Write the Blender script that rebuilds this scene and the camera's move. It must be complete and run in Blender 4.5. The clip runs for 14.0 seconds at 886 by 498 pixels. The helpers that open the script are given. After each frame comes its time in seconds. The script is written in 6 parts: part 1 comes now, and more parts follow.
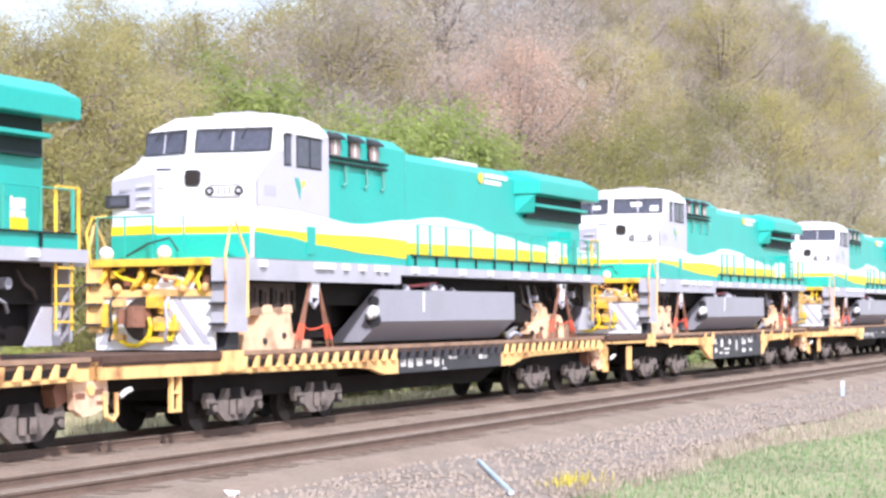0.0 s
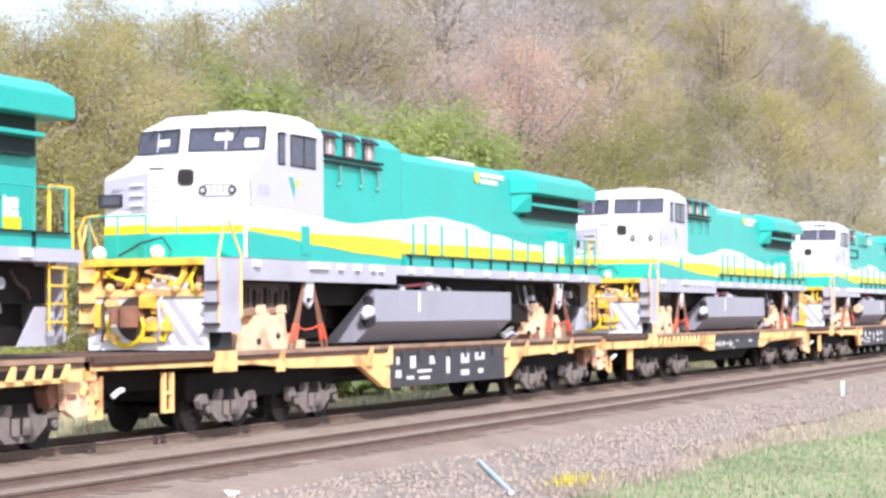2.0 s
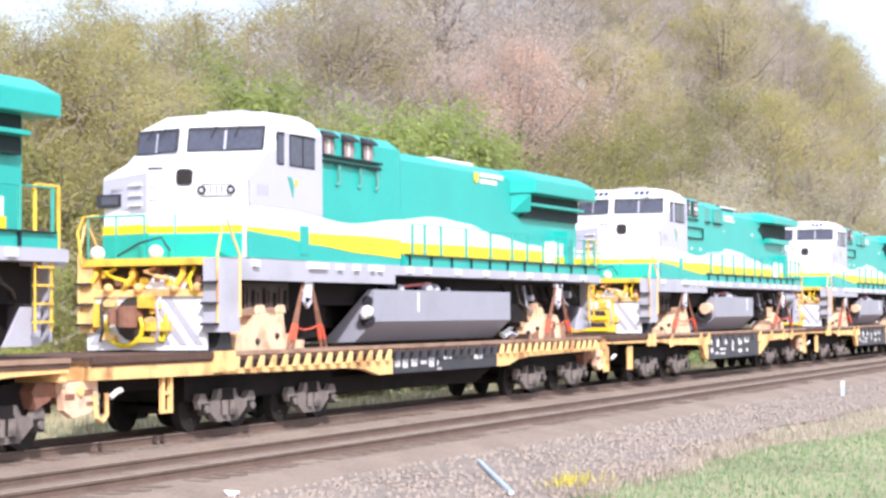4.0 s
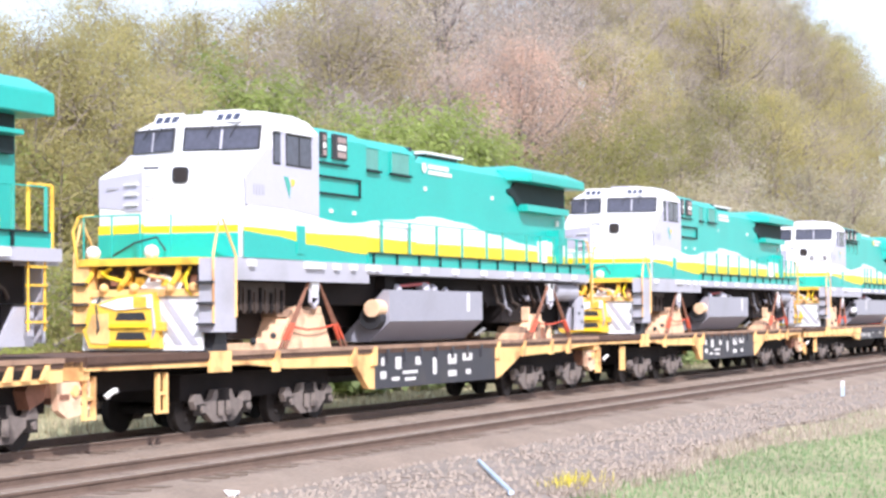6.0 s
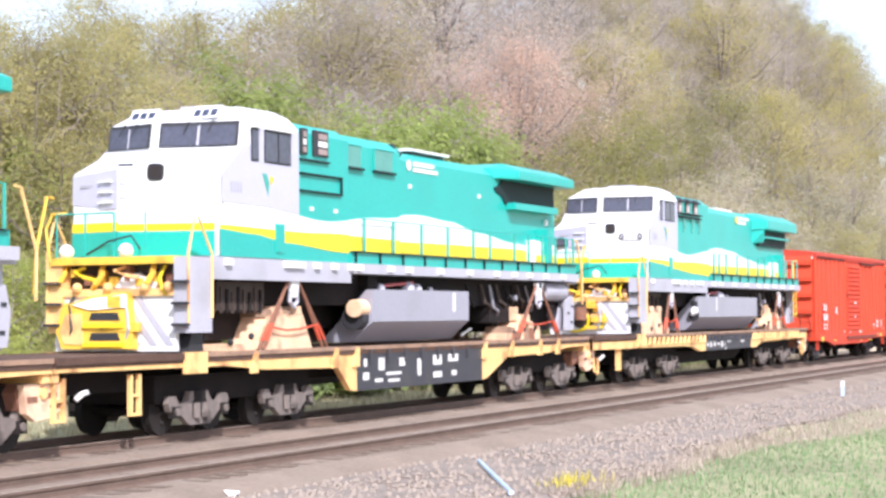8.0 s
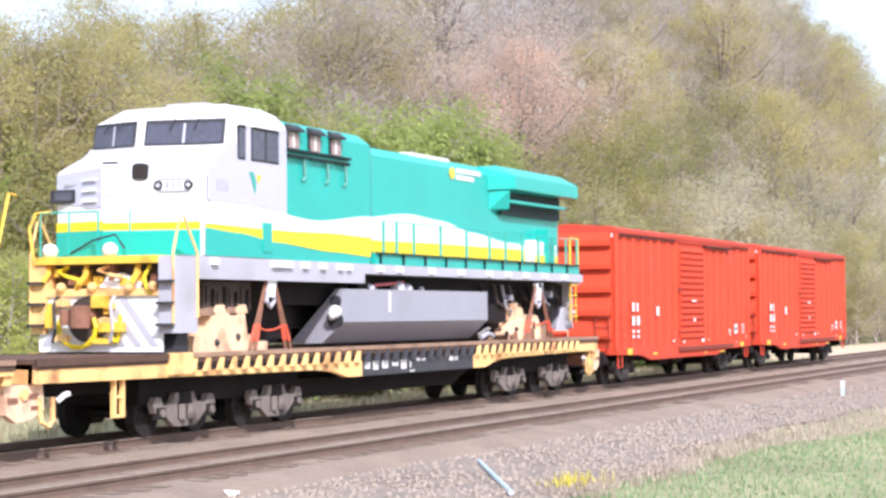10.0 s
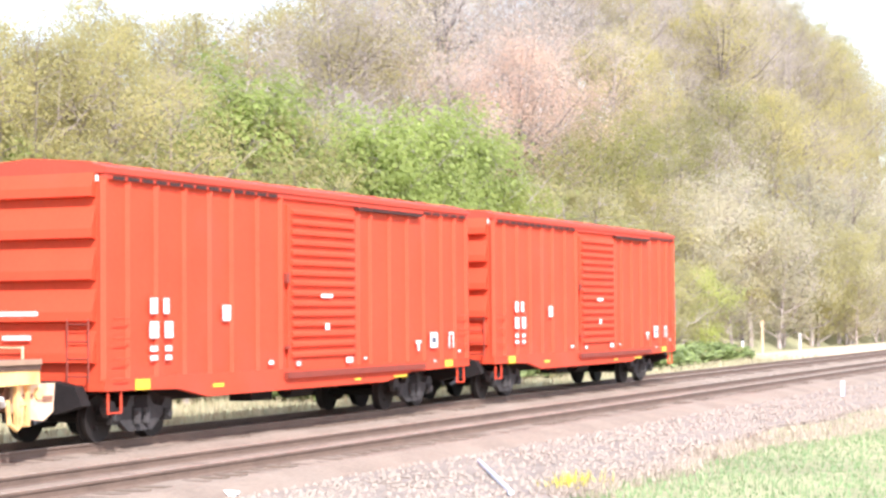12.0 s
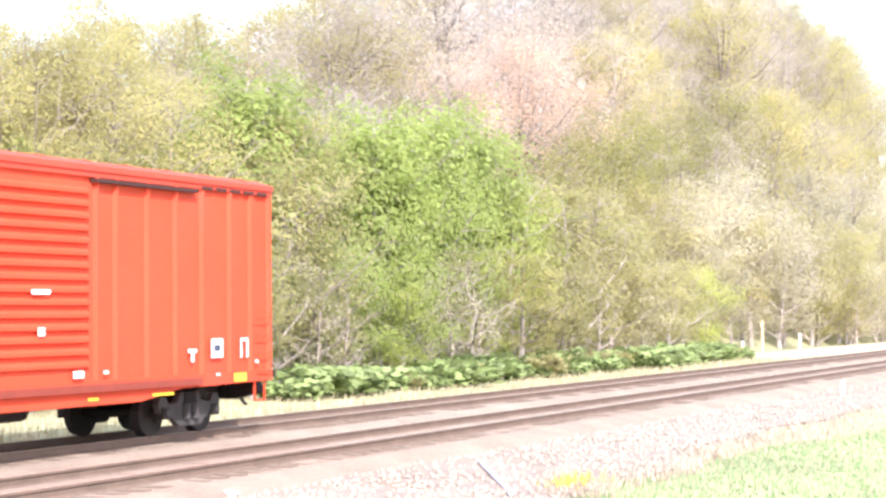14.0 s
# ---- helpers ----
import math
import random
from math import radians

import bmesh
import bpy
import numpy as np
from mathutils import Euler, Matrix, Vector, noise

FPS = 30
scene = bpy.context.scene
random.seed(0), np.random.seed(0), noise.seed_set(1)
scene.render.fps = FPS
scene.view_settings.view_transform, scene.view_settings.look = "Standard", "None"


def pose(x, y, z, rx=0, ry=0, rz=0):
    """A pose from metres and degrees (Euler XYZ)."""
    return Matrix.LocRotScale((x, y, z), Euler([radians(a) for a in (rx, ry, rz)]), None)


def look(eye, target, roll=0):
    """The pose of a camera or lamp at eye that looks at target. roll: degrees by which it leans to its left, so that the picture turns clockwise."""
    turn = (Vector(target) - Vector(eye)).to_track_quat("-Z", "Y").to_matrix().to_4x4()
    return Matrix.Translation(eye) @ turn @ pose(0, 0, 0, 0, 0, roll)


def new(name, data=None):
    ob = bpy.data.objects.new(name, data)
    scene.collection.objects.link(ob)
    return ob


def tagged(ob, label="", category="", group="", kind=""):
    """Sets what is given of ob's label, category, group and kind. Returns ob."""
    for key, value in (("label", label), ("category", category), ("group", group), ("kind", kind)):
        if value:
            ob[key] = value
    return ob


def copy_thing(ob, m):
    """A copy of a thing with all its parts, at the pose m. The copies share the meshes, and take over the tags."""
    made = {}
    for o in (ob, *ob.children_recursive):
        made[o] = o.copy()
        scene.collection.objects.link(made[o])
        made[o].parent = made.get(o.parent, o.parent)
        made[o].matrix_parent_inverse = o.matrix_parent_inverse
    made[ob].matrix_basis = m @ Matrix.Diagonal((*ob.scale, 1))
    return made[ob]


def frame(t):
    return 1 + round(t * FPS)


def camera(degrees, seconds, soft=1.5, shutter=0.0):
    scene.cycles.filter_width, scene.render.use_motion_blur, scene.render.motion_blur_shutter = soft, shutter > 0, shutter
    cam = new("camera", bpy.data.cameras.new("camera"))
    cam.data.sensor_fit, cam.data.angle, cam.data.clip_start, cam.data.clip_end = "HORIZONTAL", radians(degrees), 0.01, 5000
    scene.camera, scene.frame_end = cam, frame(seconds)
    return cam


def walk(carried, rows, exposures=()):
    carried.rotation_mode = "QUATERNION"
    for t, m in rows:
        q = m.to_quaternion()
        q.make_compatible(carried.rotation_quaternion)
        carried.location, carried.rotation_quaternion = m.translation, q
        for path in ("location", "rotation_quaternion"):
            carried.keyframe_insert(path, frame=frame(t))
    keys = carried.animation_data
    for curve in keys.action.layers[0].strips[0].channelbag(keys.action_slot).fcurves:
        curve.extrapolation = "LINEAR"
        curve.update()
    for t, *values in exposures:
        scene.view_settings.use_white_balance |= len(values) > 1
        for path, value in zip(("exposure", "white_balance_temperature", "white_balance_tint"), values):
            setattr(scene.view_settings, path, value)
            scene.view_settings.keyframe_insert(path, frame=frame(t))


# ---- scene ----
cam = camera(26.632, 14.0, soft=2.8, shutter=0.0)
EYE = Vector((0.0, -19.92, 2.193))
YAW, PITCH, ROLL = radians(23.841), radians(2.048), -0.495
AIM = EYE + 50 * Vector((math.cos(YAW) * math.cos(PITCH), math.sin(YAW) * math.cos(PITCH), math.sin(PITCH)))
walk(cam, [(0.0, look(EYE, AIM, ROLL)), (14.0, look(EYE, AIM, ROLL))],
     exposures=[(0.0, 0.76, 6000, 16), (10.3, 0.76, 6000, 16), (11.3, 0.92, 6050, 16), (11.8, 1.16, 6100, 15), (12.5, 1.54, 6150, 14), (14.0, 1.58, 6150, 14)])

# ---- world and sun ----
SUN = Vector((-0.56, -0.50, 0.66)).normalized()
world = bpy.data.worlds.new("world")
scene.world = world
world.use_nodes = True
sky = world.node_tree.nodes.new("ShaderNodeTexSky")
sky.sky_type, sky.sun_disc = "NISHITA", False
sky.sun_elevation, sky.sun_rotation = math.asin(SUN.z), math.atan2(SUN.x, SUN.y)
sky.dust_density, sky.air_density = 1.6, 1.0
veil = world.node_tree.nodes.new("ShaderNodeMix")  # thin white cloud over the whole sky
veil.data_type = "RGBA"
veil.inputs["Factor"].default_value = 0.36
veil.inputs["B"].default_value = (6.4, 6.3, 6.2, 1)
back = world.node_tree.nodes["Background"]
back.inputs["Strength"].default_value = 0.15
world.node_tree.links.new(sky.outputs[0], veil.inputs["A"])
world.node_tree.links.new(veil.outputs["Result"], back.inputs["Color"])
sun = new("sun", bpy.data.lights.new("sun", "SUN"))
sun.data.energy, sun.data.angle, sun.data.color = 3.5, radians(0.8), (1.0, 0.96, 0.90)
sun.matrix_world = look(SUN * 200, (0, 0, 0))


# ---- materials ----
def material(name, color, rough=0.6, metal=0.0, vary=0.25, scale=3.0, bump=0.0, bump_scale=60.0, dirt=None, dirt_amount=0.4,
             per_object=0.0, per_island=0.0, through_light=0.0, gloss=0.5):
    m = bpy.data.materials.new(name)
    m.use_nodes = True
    n, l = m.node_tree.nodes, m.node_tree.links
    b = n["Principled BSDF"]
    b.inputs["Roughness"].default_value, b.inputs["Metallic"].default_value = rough, metal
    b.inputs["Specular IOR Level"].default_value = gloss
    co = n.new("ShaderNodeTexCoord")
    big = n.new("ShaderNodeTexNoise")
    big.inputs["Scale"].default_value, big.inputs["Detail"].default_value = scale, 6.0
    fine = n.new("ShaderNodeTexNoise")
    fine.inputs["Scale"].default_value, fine.inputs["Detail"].default_value = scale * 14, 4.0
    for t in (big, fine):
        l.new(co.outputs["Object"], t.inputs["Vector"])
    both = n.new("ShaderNodeMath")
    both.operation = "ADD"
    l.new(big.outputs["Fac"], both.inputs[0]), l.new(fine.outputs["Fac"], both.inputs[1])
    span = n.new("ShaderNodeMapRange")
    span.inputs["From Min"].default_value, span.inputs["From Max"].default_value = 0.65, 1.35
    span.inputs["To Min"].default_value, span.inputs["To Max"].default_value = 1 - vary, 1 + vary
    l.new(both.outputs[0], span.inputs["Value"])
    hsv = n.new("ShaderNodeHueSaturation")
    hsv.inputs["Color"].default_value = (*color, 1)
    l.new(span.outputs[0], hsv.inputs["Value"])
    out = hsv.outputs[0]
    if per_object or per_island:
        for node, socket, a in (("ShaderNodeObjectInfo", "Random", per_object), ("ShaderNodeNewGeometry", "Random Per Island", per_island)):
            if not a:
                continue
            info = n.new(node)
            r = n.new("ShaderNodeMapRange")
            r.inputs["To Min"].default_value, r.inputs["To Max"].default_value = 1 - a, 1 + a
            l.new(info.outputs[socket], r.inputs["Value"])
            h2 = n.new("ShaderNodeHueSaturation")
            l.new(out, h2.inputs["Color"]), l.new(r.outputs[0], h2.inputs["Value"])
            out = h2.outputs[0]
    if dirt:
        mix = n.new("ShaderNodeMix")
        mix.data_type = "RGBA"
        spots = n.new("ShaderNodeMapRange")
        spots.inputs["From Min"].default_value, spots.inputs["From Max"].default_value = 0.52, 0.72
        spots.inputs["To Max"].default_value = dirt_amount
        noise_b = n.new("ShaderNodeTexNoise")
        noise_b.inputs["Scale"].default_value, noise_b.inputs["Detail"].default_value = scale * 0.6, 8.0
        l.new(co.outputs["Object"], noise_b.inputs["Vector"]), l.new(noise_b.outputs["Fac"], spots.inputs["Value"])
        l.new(spots.outputs[0], mix.inputs["Factor"]), l.new(out, mix.inputs["A"])
        mix.inputs["B"].default_value = (*dirt, 1)
        out = mix.outputs["Result"]
    l.new(out, b.inputs["Base Color"])
    if bump:
        t = n.new("ShaderNodeTexNoise")
        t.inputs["Scale"].default_value, t.inputs["Detail"].default_value = bump_scale, 5.0
        l.new(co.outputs["Object"], t.inputs["Vector"])
        bp = n.new("ShaderNodeBump")
        bp.inputs["Strength"].default_value, bp.inputs["Distance"].default_value = bump, 0.03
        l.new(t.outputs["Fac"], bp.inputs["Height"]), l.new(bp.outputs[0], b.inputs["Normal"])
    if through_light:
        b.inputs["Transmission Weight"].default_value = 0.0
        b.inputs["Subsurface Weight"].default_value = 0.0
        tr = n.new("ShaderNodeBsdfTranslucent")
        mixs = n.new("ShaderNodeMixShader")
        mixs.inputs[0].default_value = through_light
        l.new(out, tr.inputs["Color"]), l.new(b.outputs[0], mixs.inputs[1]), l.new(tr.outputs[0], mixs.inputs[2])
        l.new(mixs.outputs[0], n["Material Output"].inputs["Surface"])
    return m


TEAL = material("teal_paint", (0.020, 0.41, 0.352), 0.35, vary=0.07, scale=0.7, dirt=(0.03, 0.345, 0.295), dirt_amount=0.4)
WHITE = material("white_paint", (0.80, 0.80, 0.82), 0.35, vary=0.04, scale=0.9, dirt=(0.66, 0.65, 0.63), dirt_amount=0.4)
YELLOW = material("yellow_paint", (0.83, 0.62, 0.015), 0.4, vary=0.06, scale=1.0)
SAFETY = material("safety_yellow", (0.86, 0.53, 0.06), 0.5, vary=0.15, scale=4, dirt=(0.3, 0.14, 0.03), dirt_amount=0.7)
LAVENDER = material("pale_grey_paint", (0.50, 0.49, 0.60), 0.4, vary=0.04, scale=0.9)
SILL = material("grey_paint", (0.45, 0.44, 0.50), 0.45, vary=0.07, scale=1.2, dirt=(0.27, 0.26, 0.27), dirt_amount=0.5)
TANK = material("tank_grey", (0.33, 0.325, 0.38), 0.4, vary=0.07, scale=0.9, dirt=(0.27, 0.26, 0.28), dirt_amount=0.6)
BLACK = material("black_underframe", (0.018, 0.0145, 0.0145), 0.85, gloss=0.2, vary=0.3, scale=2.5, bump=0.3, bump_scale=20)
GRILLE_AND_SHADE = material("grille_and_shadow_line", (0.004, 0.016, 0.018), 0.7, vary=0.3, scale=6)
VENT = material("vent_metal", (0.34, 0.25, 0.235), 0.5, vary=0.3, scale=8)
GLASS = material("window_glass", (0.072, 0.074, 0.10), 0.05, vary=0.3, scale=0.6)
LAMPBROWN = material("dark_lamp_housing", (0.022, 0.014, 0.013), 0.5, vary=0.3, scale=6)
SCREEN = material("grey_teal_screen", (0.12, 0.33, 0.285), 0.7, vary=0.15, scale=2.0)
DEEPTEAL = material("shaded_teal_panel", (0.05, 0.36, 0.295), 0.45, vary=0.1, scale=2.0)
PAPER = material("white_paper", (0.80, 0.80, 0.80), 0.8, vary=0.05, scale=4)
SEAL = material("window_seal", (0.03, 0.03, 0.035), 0.6)
CREAM = material("flatcar_yellow", (0.92, 0.565, 0.225), 0.6, vary=0.16, scale=2.2, dirt=(0.33, 0.13, 0.05), dirt_amount=0.9)
DECK = material("brown_deck", (0.10, 0.055, 0.038), 0.85, vary=0.35, scale=2.0, bump=0.4, bump_scale=25)
PANEL = material("charcoal_paint", (0.045, 0.045, 0.055), 0.5, vary=0.15, scale=2.0, dirt=(0.09, 0.075, 0.07), dirt_amount=0.6)
EDGING = material("worn_deck_edge", (0.34, 0.215, 0.145), 0.8, vary=0.3, scale=2.5, dirt=(0.16, 0.09, 0.06), dirt_amount=0.8)
EDGECAST = material("pale_end_casting", (0.80, 0.56, 0.38), 0.75, vary=0.22, scale=3.0, dirt=(0.40, 0.18, 0.12), dirt_amount=0.8)
GEAR = material("brown_gear_case", (0.06, 0.042, 0.034), 0.7, vary=0.4, scale=2.5)
RUST = material("rusty_strap", (0.24, 0.11, 0.07), 0.8, vary=0.3, scale=6)
RED = material("red_turnbuckle", (0.62, 0.10, 0.05), 0.6, vary=0.2, scale=5)
TIMBER = material("pale_timber", (0.86, 0.57, 0.365), 0.8, vary=0.25, scale=2.5, dirt=(0.36, 0.17, 0.11), dirt_amount=0.9)
TRUCK = material("truck_grey", (0.19, 0.158, 0.142), 0.8, vary=0.35, scale=4.0, dirt=(0.03, 0.022, 0.02), dirt_amount=0.9, bump=0.3, bump_scale=20)
WHEEL = material("wheel_steel", (0.022, 0.018, 0.017), 0.7, metal=0.0, gloss=0.3, vary=0.3, scale=4.0)
BRIGHT = material("bright_steel", (0.42, 0.40, 0.38), 0.35, metal=0.7, vary=0.15, scale=5)
BOXRED = material("boxcar_red", (0.61, 0.068, 0.029), 0.65, gloss=0.25, vary=0.09, scale=0.8, dirt=(0.55, 0.078, 0.045), dirt_amount=0.7)
# darker copy of the body red, with the top chord's shade in the colour
ROOF_SHADE_RED = material("boxcar_roof_shade_red", (0.54, 0.064, 0.038), 0.65, gloss=0.25, vary=0.1, scale=1.0, dirt=(0.42, 0.06, 0.055), dirt_amount=0.6)
# near-black red that carries the shade under the boxcar eaves as colour
EAVE_SHADE = material("eave_shade_red", (0.045, 0.012, 0.010), 0.8, vary=0.2, scale=3)
BOXDARK = material("boxcar_shade_red", (0.22, 0.035, 0.02), 0.6, vary=0.2, scale=2)
STENCIL = material("white_stencil", (0.74, 0.72, 0.70), 0.6, vary=0.1, scale=9)
REFLECT = material("reflector_yellow", (0.85, 0.55, 0.04), 0.35, vary=0.1, scale=9)
INK = material("dark_ink", (0.04, 0.05, 0.09), 0.6)
PINK = material("hose_red", (0.55, 0.14, 0.14), 0.6, vary=0.2)


# ---- mesh helpers ----
def faces(bm, verts, polys):
    vs = [bm.verts.new(v) for v in verts]
    for p in polys:
        bm.faces.new([vs[i] for i in p])


def box(bm, x0, x1, y0, y1, z0, z1):
    faces(bm, [(x, y, z) for x in (x0, x1) for y in (y0, y1) for z in (z0, z1)],
          [(0, 1, 3, 2), (4, 6, 7, 5), (0, 4, 5, 1), (2, 3, 7, 6), (0, 2, 6, 4), (1, 5, 7, 3)])


def prism(bm, poly, lo, hi, axis):
    put = {"x": lambda a, b, c: (c, a, b), "y": lambda a, b, c: (a, c, b), "z": lambda a, b, c: (a, b, c)}[axis]
    k = len(poly)
    faces(bm, [put(a, b, c) for c in (lo, hi) for a, b in poly],
          [tuple(range(k)), tuple(range(2 * k - 1, k - 1, -1))] + [(i, (i + 1) % k, k + (i + 1) % k, k + i) for i in range(k)])


def hull(bm, pts):
    vs = [bm.verts.new(p) for p in pts]
    r = bmesh.ops.convex_hull(bm, input=vs, use_existing_faces=False)
    loose = [v for v in vs if v.is_valid and not v.link_faces]
    bmesh.ops.delete(bm, geom=loose, context="VERTS")


def tube(bm, p, q, r, n=8):
    p, q = Vector(p), Vector(q)
    d = (q - p).normalized()
    a = d.orthogonal().normalized()
    b = d.cross(a)
    vs = [bm.verts.new(c + r * (math.cos(2 * math.pi * i / n) * a + math.sin(2 * math.pi * i / n) * b)) for c in (p, q) for i in range(n)]
    for i in range(n):
        bm.faces.new((vs[i], vs[(i + 1) % n], vs[n + (i + 1) % n], vs[n + i]))
    bm.faces.new(vs[:n][::-1]), bm.faces.new(vs[n:])


def pipe(bm, pts, r, n=6):
    """A bent rod: one closed sweep along the points."""
    pts = [Vector(p) for p in pts]
    rings = []
    for i, p in enumerate(pts):
        d = (pts[min(i + 1, len(pts) - 1)] - pts[max(i - 1, 0)]).normalized()
        a = (Vector((0.31, 0.87, 0.39)) - d * d.dot(Vector((0.31, 0.87, 0.39)))).normalized()
        b = d.cross(a)
        rings.append([bm.verts.new(p + r * (math.cos(2 * math.pi * k / n) * a + math.sin(2 * math.pi * k / n) * b)) for k in range(n)])
    for u, v in zip(rings, rings[1:]):
        for k in range(n):
            bm.faces.new((u[k], u[(k + 1) % n], v[(k + 1) % n], v[k]))
    bm.faces.new(rings[0][::-1]), bm.faces.new(rings[-1])


def dome(bm, c, r, n=10):
    bmesh.ops.create_uvsphere(bm, u_segments=n, v_segments=6, radius=r, matrix=Matrix.Translation(c))


def band(bm, xs, low, high, y, out):
    """A painted band on a side at y between two curves of x, with a slight thickness outwards."""
    cols = []
    for x in xs:
        z0, z1 = low(x), max(high(x), low(x) + 0.003)
        cols.append([bm.verts.new(p) for p in ((x, y, z0), (x, y, z1), (x, y + out, z1), (x, y + out, z0))])
    for u, v in zip(cols, cols[1:]):
        for k in range(4):
            bm.faces.new((u[k], u[(k + 1) % 4], v[(k + 1) % 4], v[k]))
    bm.faces.new(cols[0][::-1]), bm.faces.new(cols[-1])


def part(name, bm, mat, parent, label="", bevel=0.0, smooth=False):
    if bevel:
        sharp = [e for e in bm.edges if len(e.link_faces) == 2 and e.calc_face_angle(0) > 0.5]
        bmesh.ops.bevel(bm, geom=sharp, offset=bevel, segments=2, affect="EDGES", clamp_overlap=True)
    bmesh.ops.recalc_face_normals(bm, faces=bm.faces)
    me = bpy.data.meshes.new(name)
    bm.to_mesh(me)
    bm.free()
    if smooth:
        me.polygons.foreach_set("use_smooth", [True] * len(me.polygons))
    me.materials.append(mat)
    ob = new(name, me)
    ob.parent = parent
    if label:
        ob["label"] = label
    return ob


def made(name, mat, parent, shape, *args, label="", bevel=0.0, smooth=False):
    bm = bmesh.new()
    shape(bm, *args)
    return part(name, bm, mat, parent, label, bevel, smooth)


def curve(points):
    xs, zs = zip(*points)

    def f(x):
        if x <= xs[0]:
            return zs[0]
        for (xa, za), (xb, zb) in zip(points, points[1:]):
            if x <= xb:
                u = (x - xa) / (xb - xa)
                u = u * u * (3 - 2 * u)
                return za + (zb - za) * u
        return zs[-1]
    return f


def steps(a, b, n):
    return [a + (b - a) * i / n for i in range(n + 1)]


# ---- ground ----
def rise(x, y):
    """Height of the ground: level round the tracks, a verge, then a wooded hill that is steeper further along the line."""
    z = -0.36
    if y < -7.2:
        u = min(1, (-7.2 - y) / 5)
        z = -0.36 + 0.06 * u
    if y > 3.6:
        z = -0.36 + 0.05 * min(1, (y - 3.6) / 2)
    if y > 11:
        s = max(0, min(1, (x - 85) / 130))
        slope = 0.24 + 0.74 * s * s * (3 - 2 * s)
        fall = max(0, min(1, (x - 265) / 130))
        z += slope * (1 - 0.75 * fall) * (y - 11 if y < 38 else max(0, 27 - 0.25 * (y - 38)))
    return z


def sheet(name, xs, ys, height, mat, kind="structure"):
    verts = [(x, y, height(x, y)) for x in xs for y in ys]
    k = len(ys)
    polys = [(i * k + j, (i + 1) * k + j, (i + 1) * k + j + 1, i * k + j + 1) for i in range(len(xs) - 1) for j in range(k - 1)]
    me = bpy.data.meshes.new(name)
    me.from_pydata(verts, [], polys)
    me.polygons.foreach_set("use_smooth", [True] * len(polys))
    me.materials.append(mat)
    return tagged(new(name, me), kind=kind)


SOIL = material("soil_and_grass", (0.29, 0.28, 0.155), 0.95, vary=0.35, scale=0.35, dirt=(0.42, 0.36, 0.22), dirt_amount=0.8, bump=0.5, bump_scale=8)
BALLAST = material("brown_ballast", (0.25, 0.19, 0.147), 0.95, vary=0.25, scale=0.8, dirt=(0.305, 0.245, 0.195), dirt_amount=0.6, bump=1.0, bump_scale=14)
GRAVEL = material("pale_gravel", (0.245, 0.202, 0.168), 0.95, vary=0.35, scale=1.2, dirt=(0.21, 0.17, 0.155), dirt_amount=0.8, bump=1.0, bump_scale=11)
STONE = material("loose_stones", (0.295, 0.243, 0.204), 0.95, vary=0.15, scale=6, per_island=0.14, gloss=0.15)
RAIL = material("rusty_rail", (0.15, 0.10, 0.075), 0.7, vary=0.25, scale=2)
RAILTOP = material("worn_rail_head", (0.42, 0.36, 0.31), 0.4, metal=0.5, vary=0.1, scale=3)
TIE = material("weathered_sleeper", (0.17, 0.125, 0.095), 0.9, vary=0.3, scale=3, bump=0.5, bump_scale=20)
GRASS = material("grass_blades", (0.235, 0.33, 0.158), 0.7, vary=0.25, scale=0.5, per_island=0.1, through_light=0.3)
DRY = material("dry_grass", (0.44, 0.375, 0.245), 0.8, vary=0.2, scale=0.6, per_island=0.35, through_light=0.2)

xs = steps(-60, 60, 40) + steps(64, 420, 70)[0:] + [600, 1200, 3000]
ys = [-2500, -700, -200, -80, -40, -30, -25] + steps(-22, -7.2, 16) + [-6.8, 3.4, 3.7, 5.6, 8, 9.5] + steps(11, 80, 22) + [110, 160, 300, 900, 2500]
xs = [-2500, -800, -250, -120] + xs
sheet("ground", xs, ys, rise, SOIL)

# one bed of ballast under each track, with sloping shoulders
def bed(name, y, label):
    rnd = random.Random(int(abs(y) * 7) + 3)
    prof = [(-2.7, -0.40), (-2.25, -0.30), (-1.55, -0.16), (-0.95, -0.17), (-0.6, -0.15), (0.6, -0.15), (0.95, -0.17), (1.55, -0.16), (2.25, -0.30), (2.7, -0.40)]
    lx = [-800, -200] + steps(-60, 260, 320) + [400, 900, 2500]
    verts = [(x, y + a, z + (rnd.uniform(-0.02, 0.02) if abs(a) > 0.8 else 0)) for x in lx for a, z in prof]
    k = len(prof)
    me = bpy.data.meshes.new(name)
    me.from_pydata(verts, [], [(i * k + j, i * k + j + 1, (i + 1) * k + j + 1, (i + 1) * k + j) for i in range(len(lx) - 1) for j in range(k - 1)])
    me.materials.append(BALLAST)
    return tagged(new(name, me), label, kind="structure")


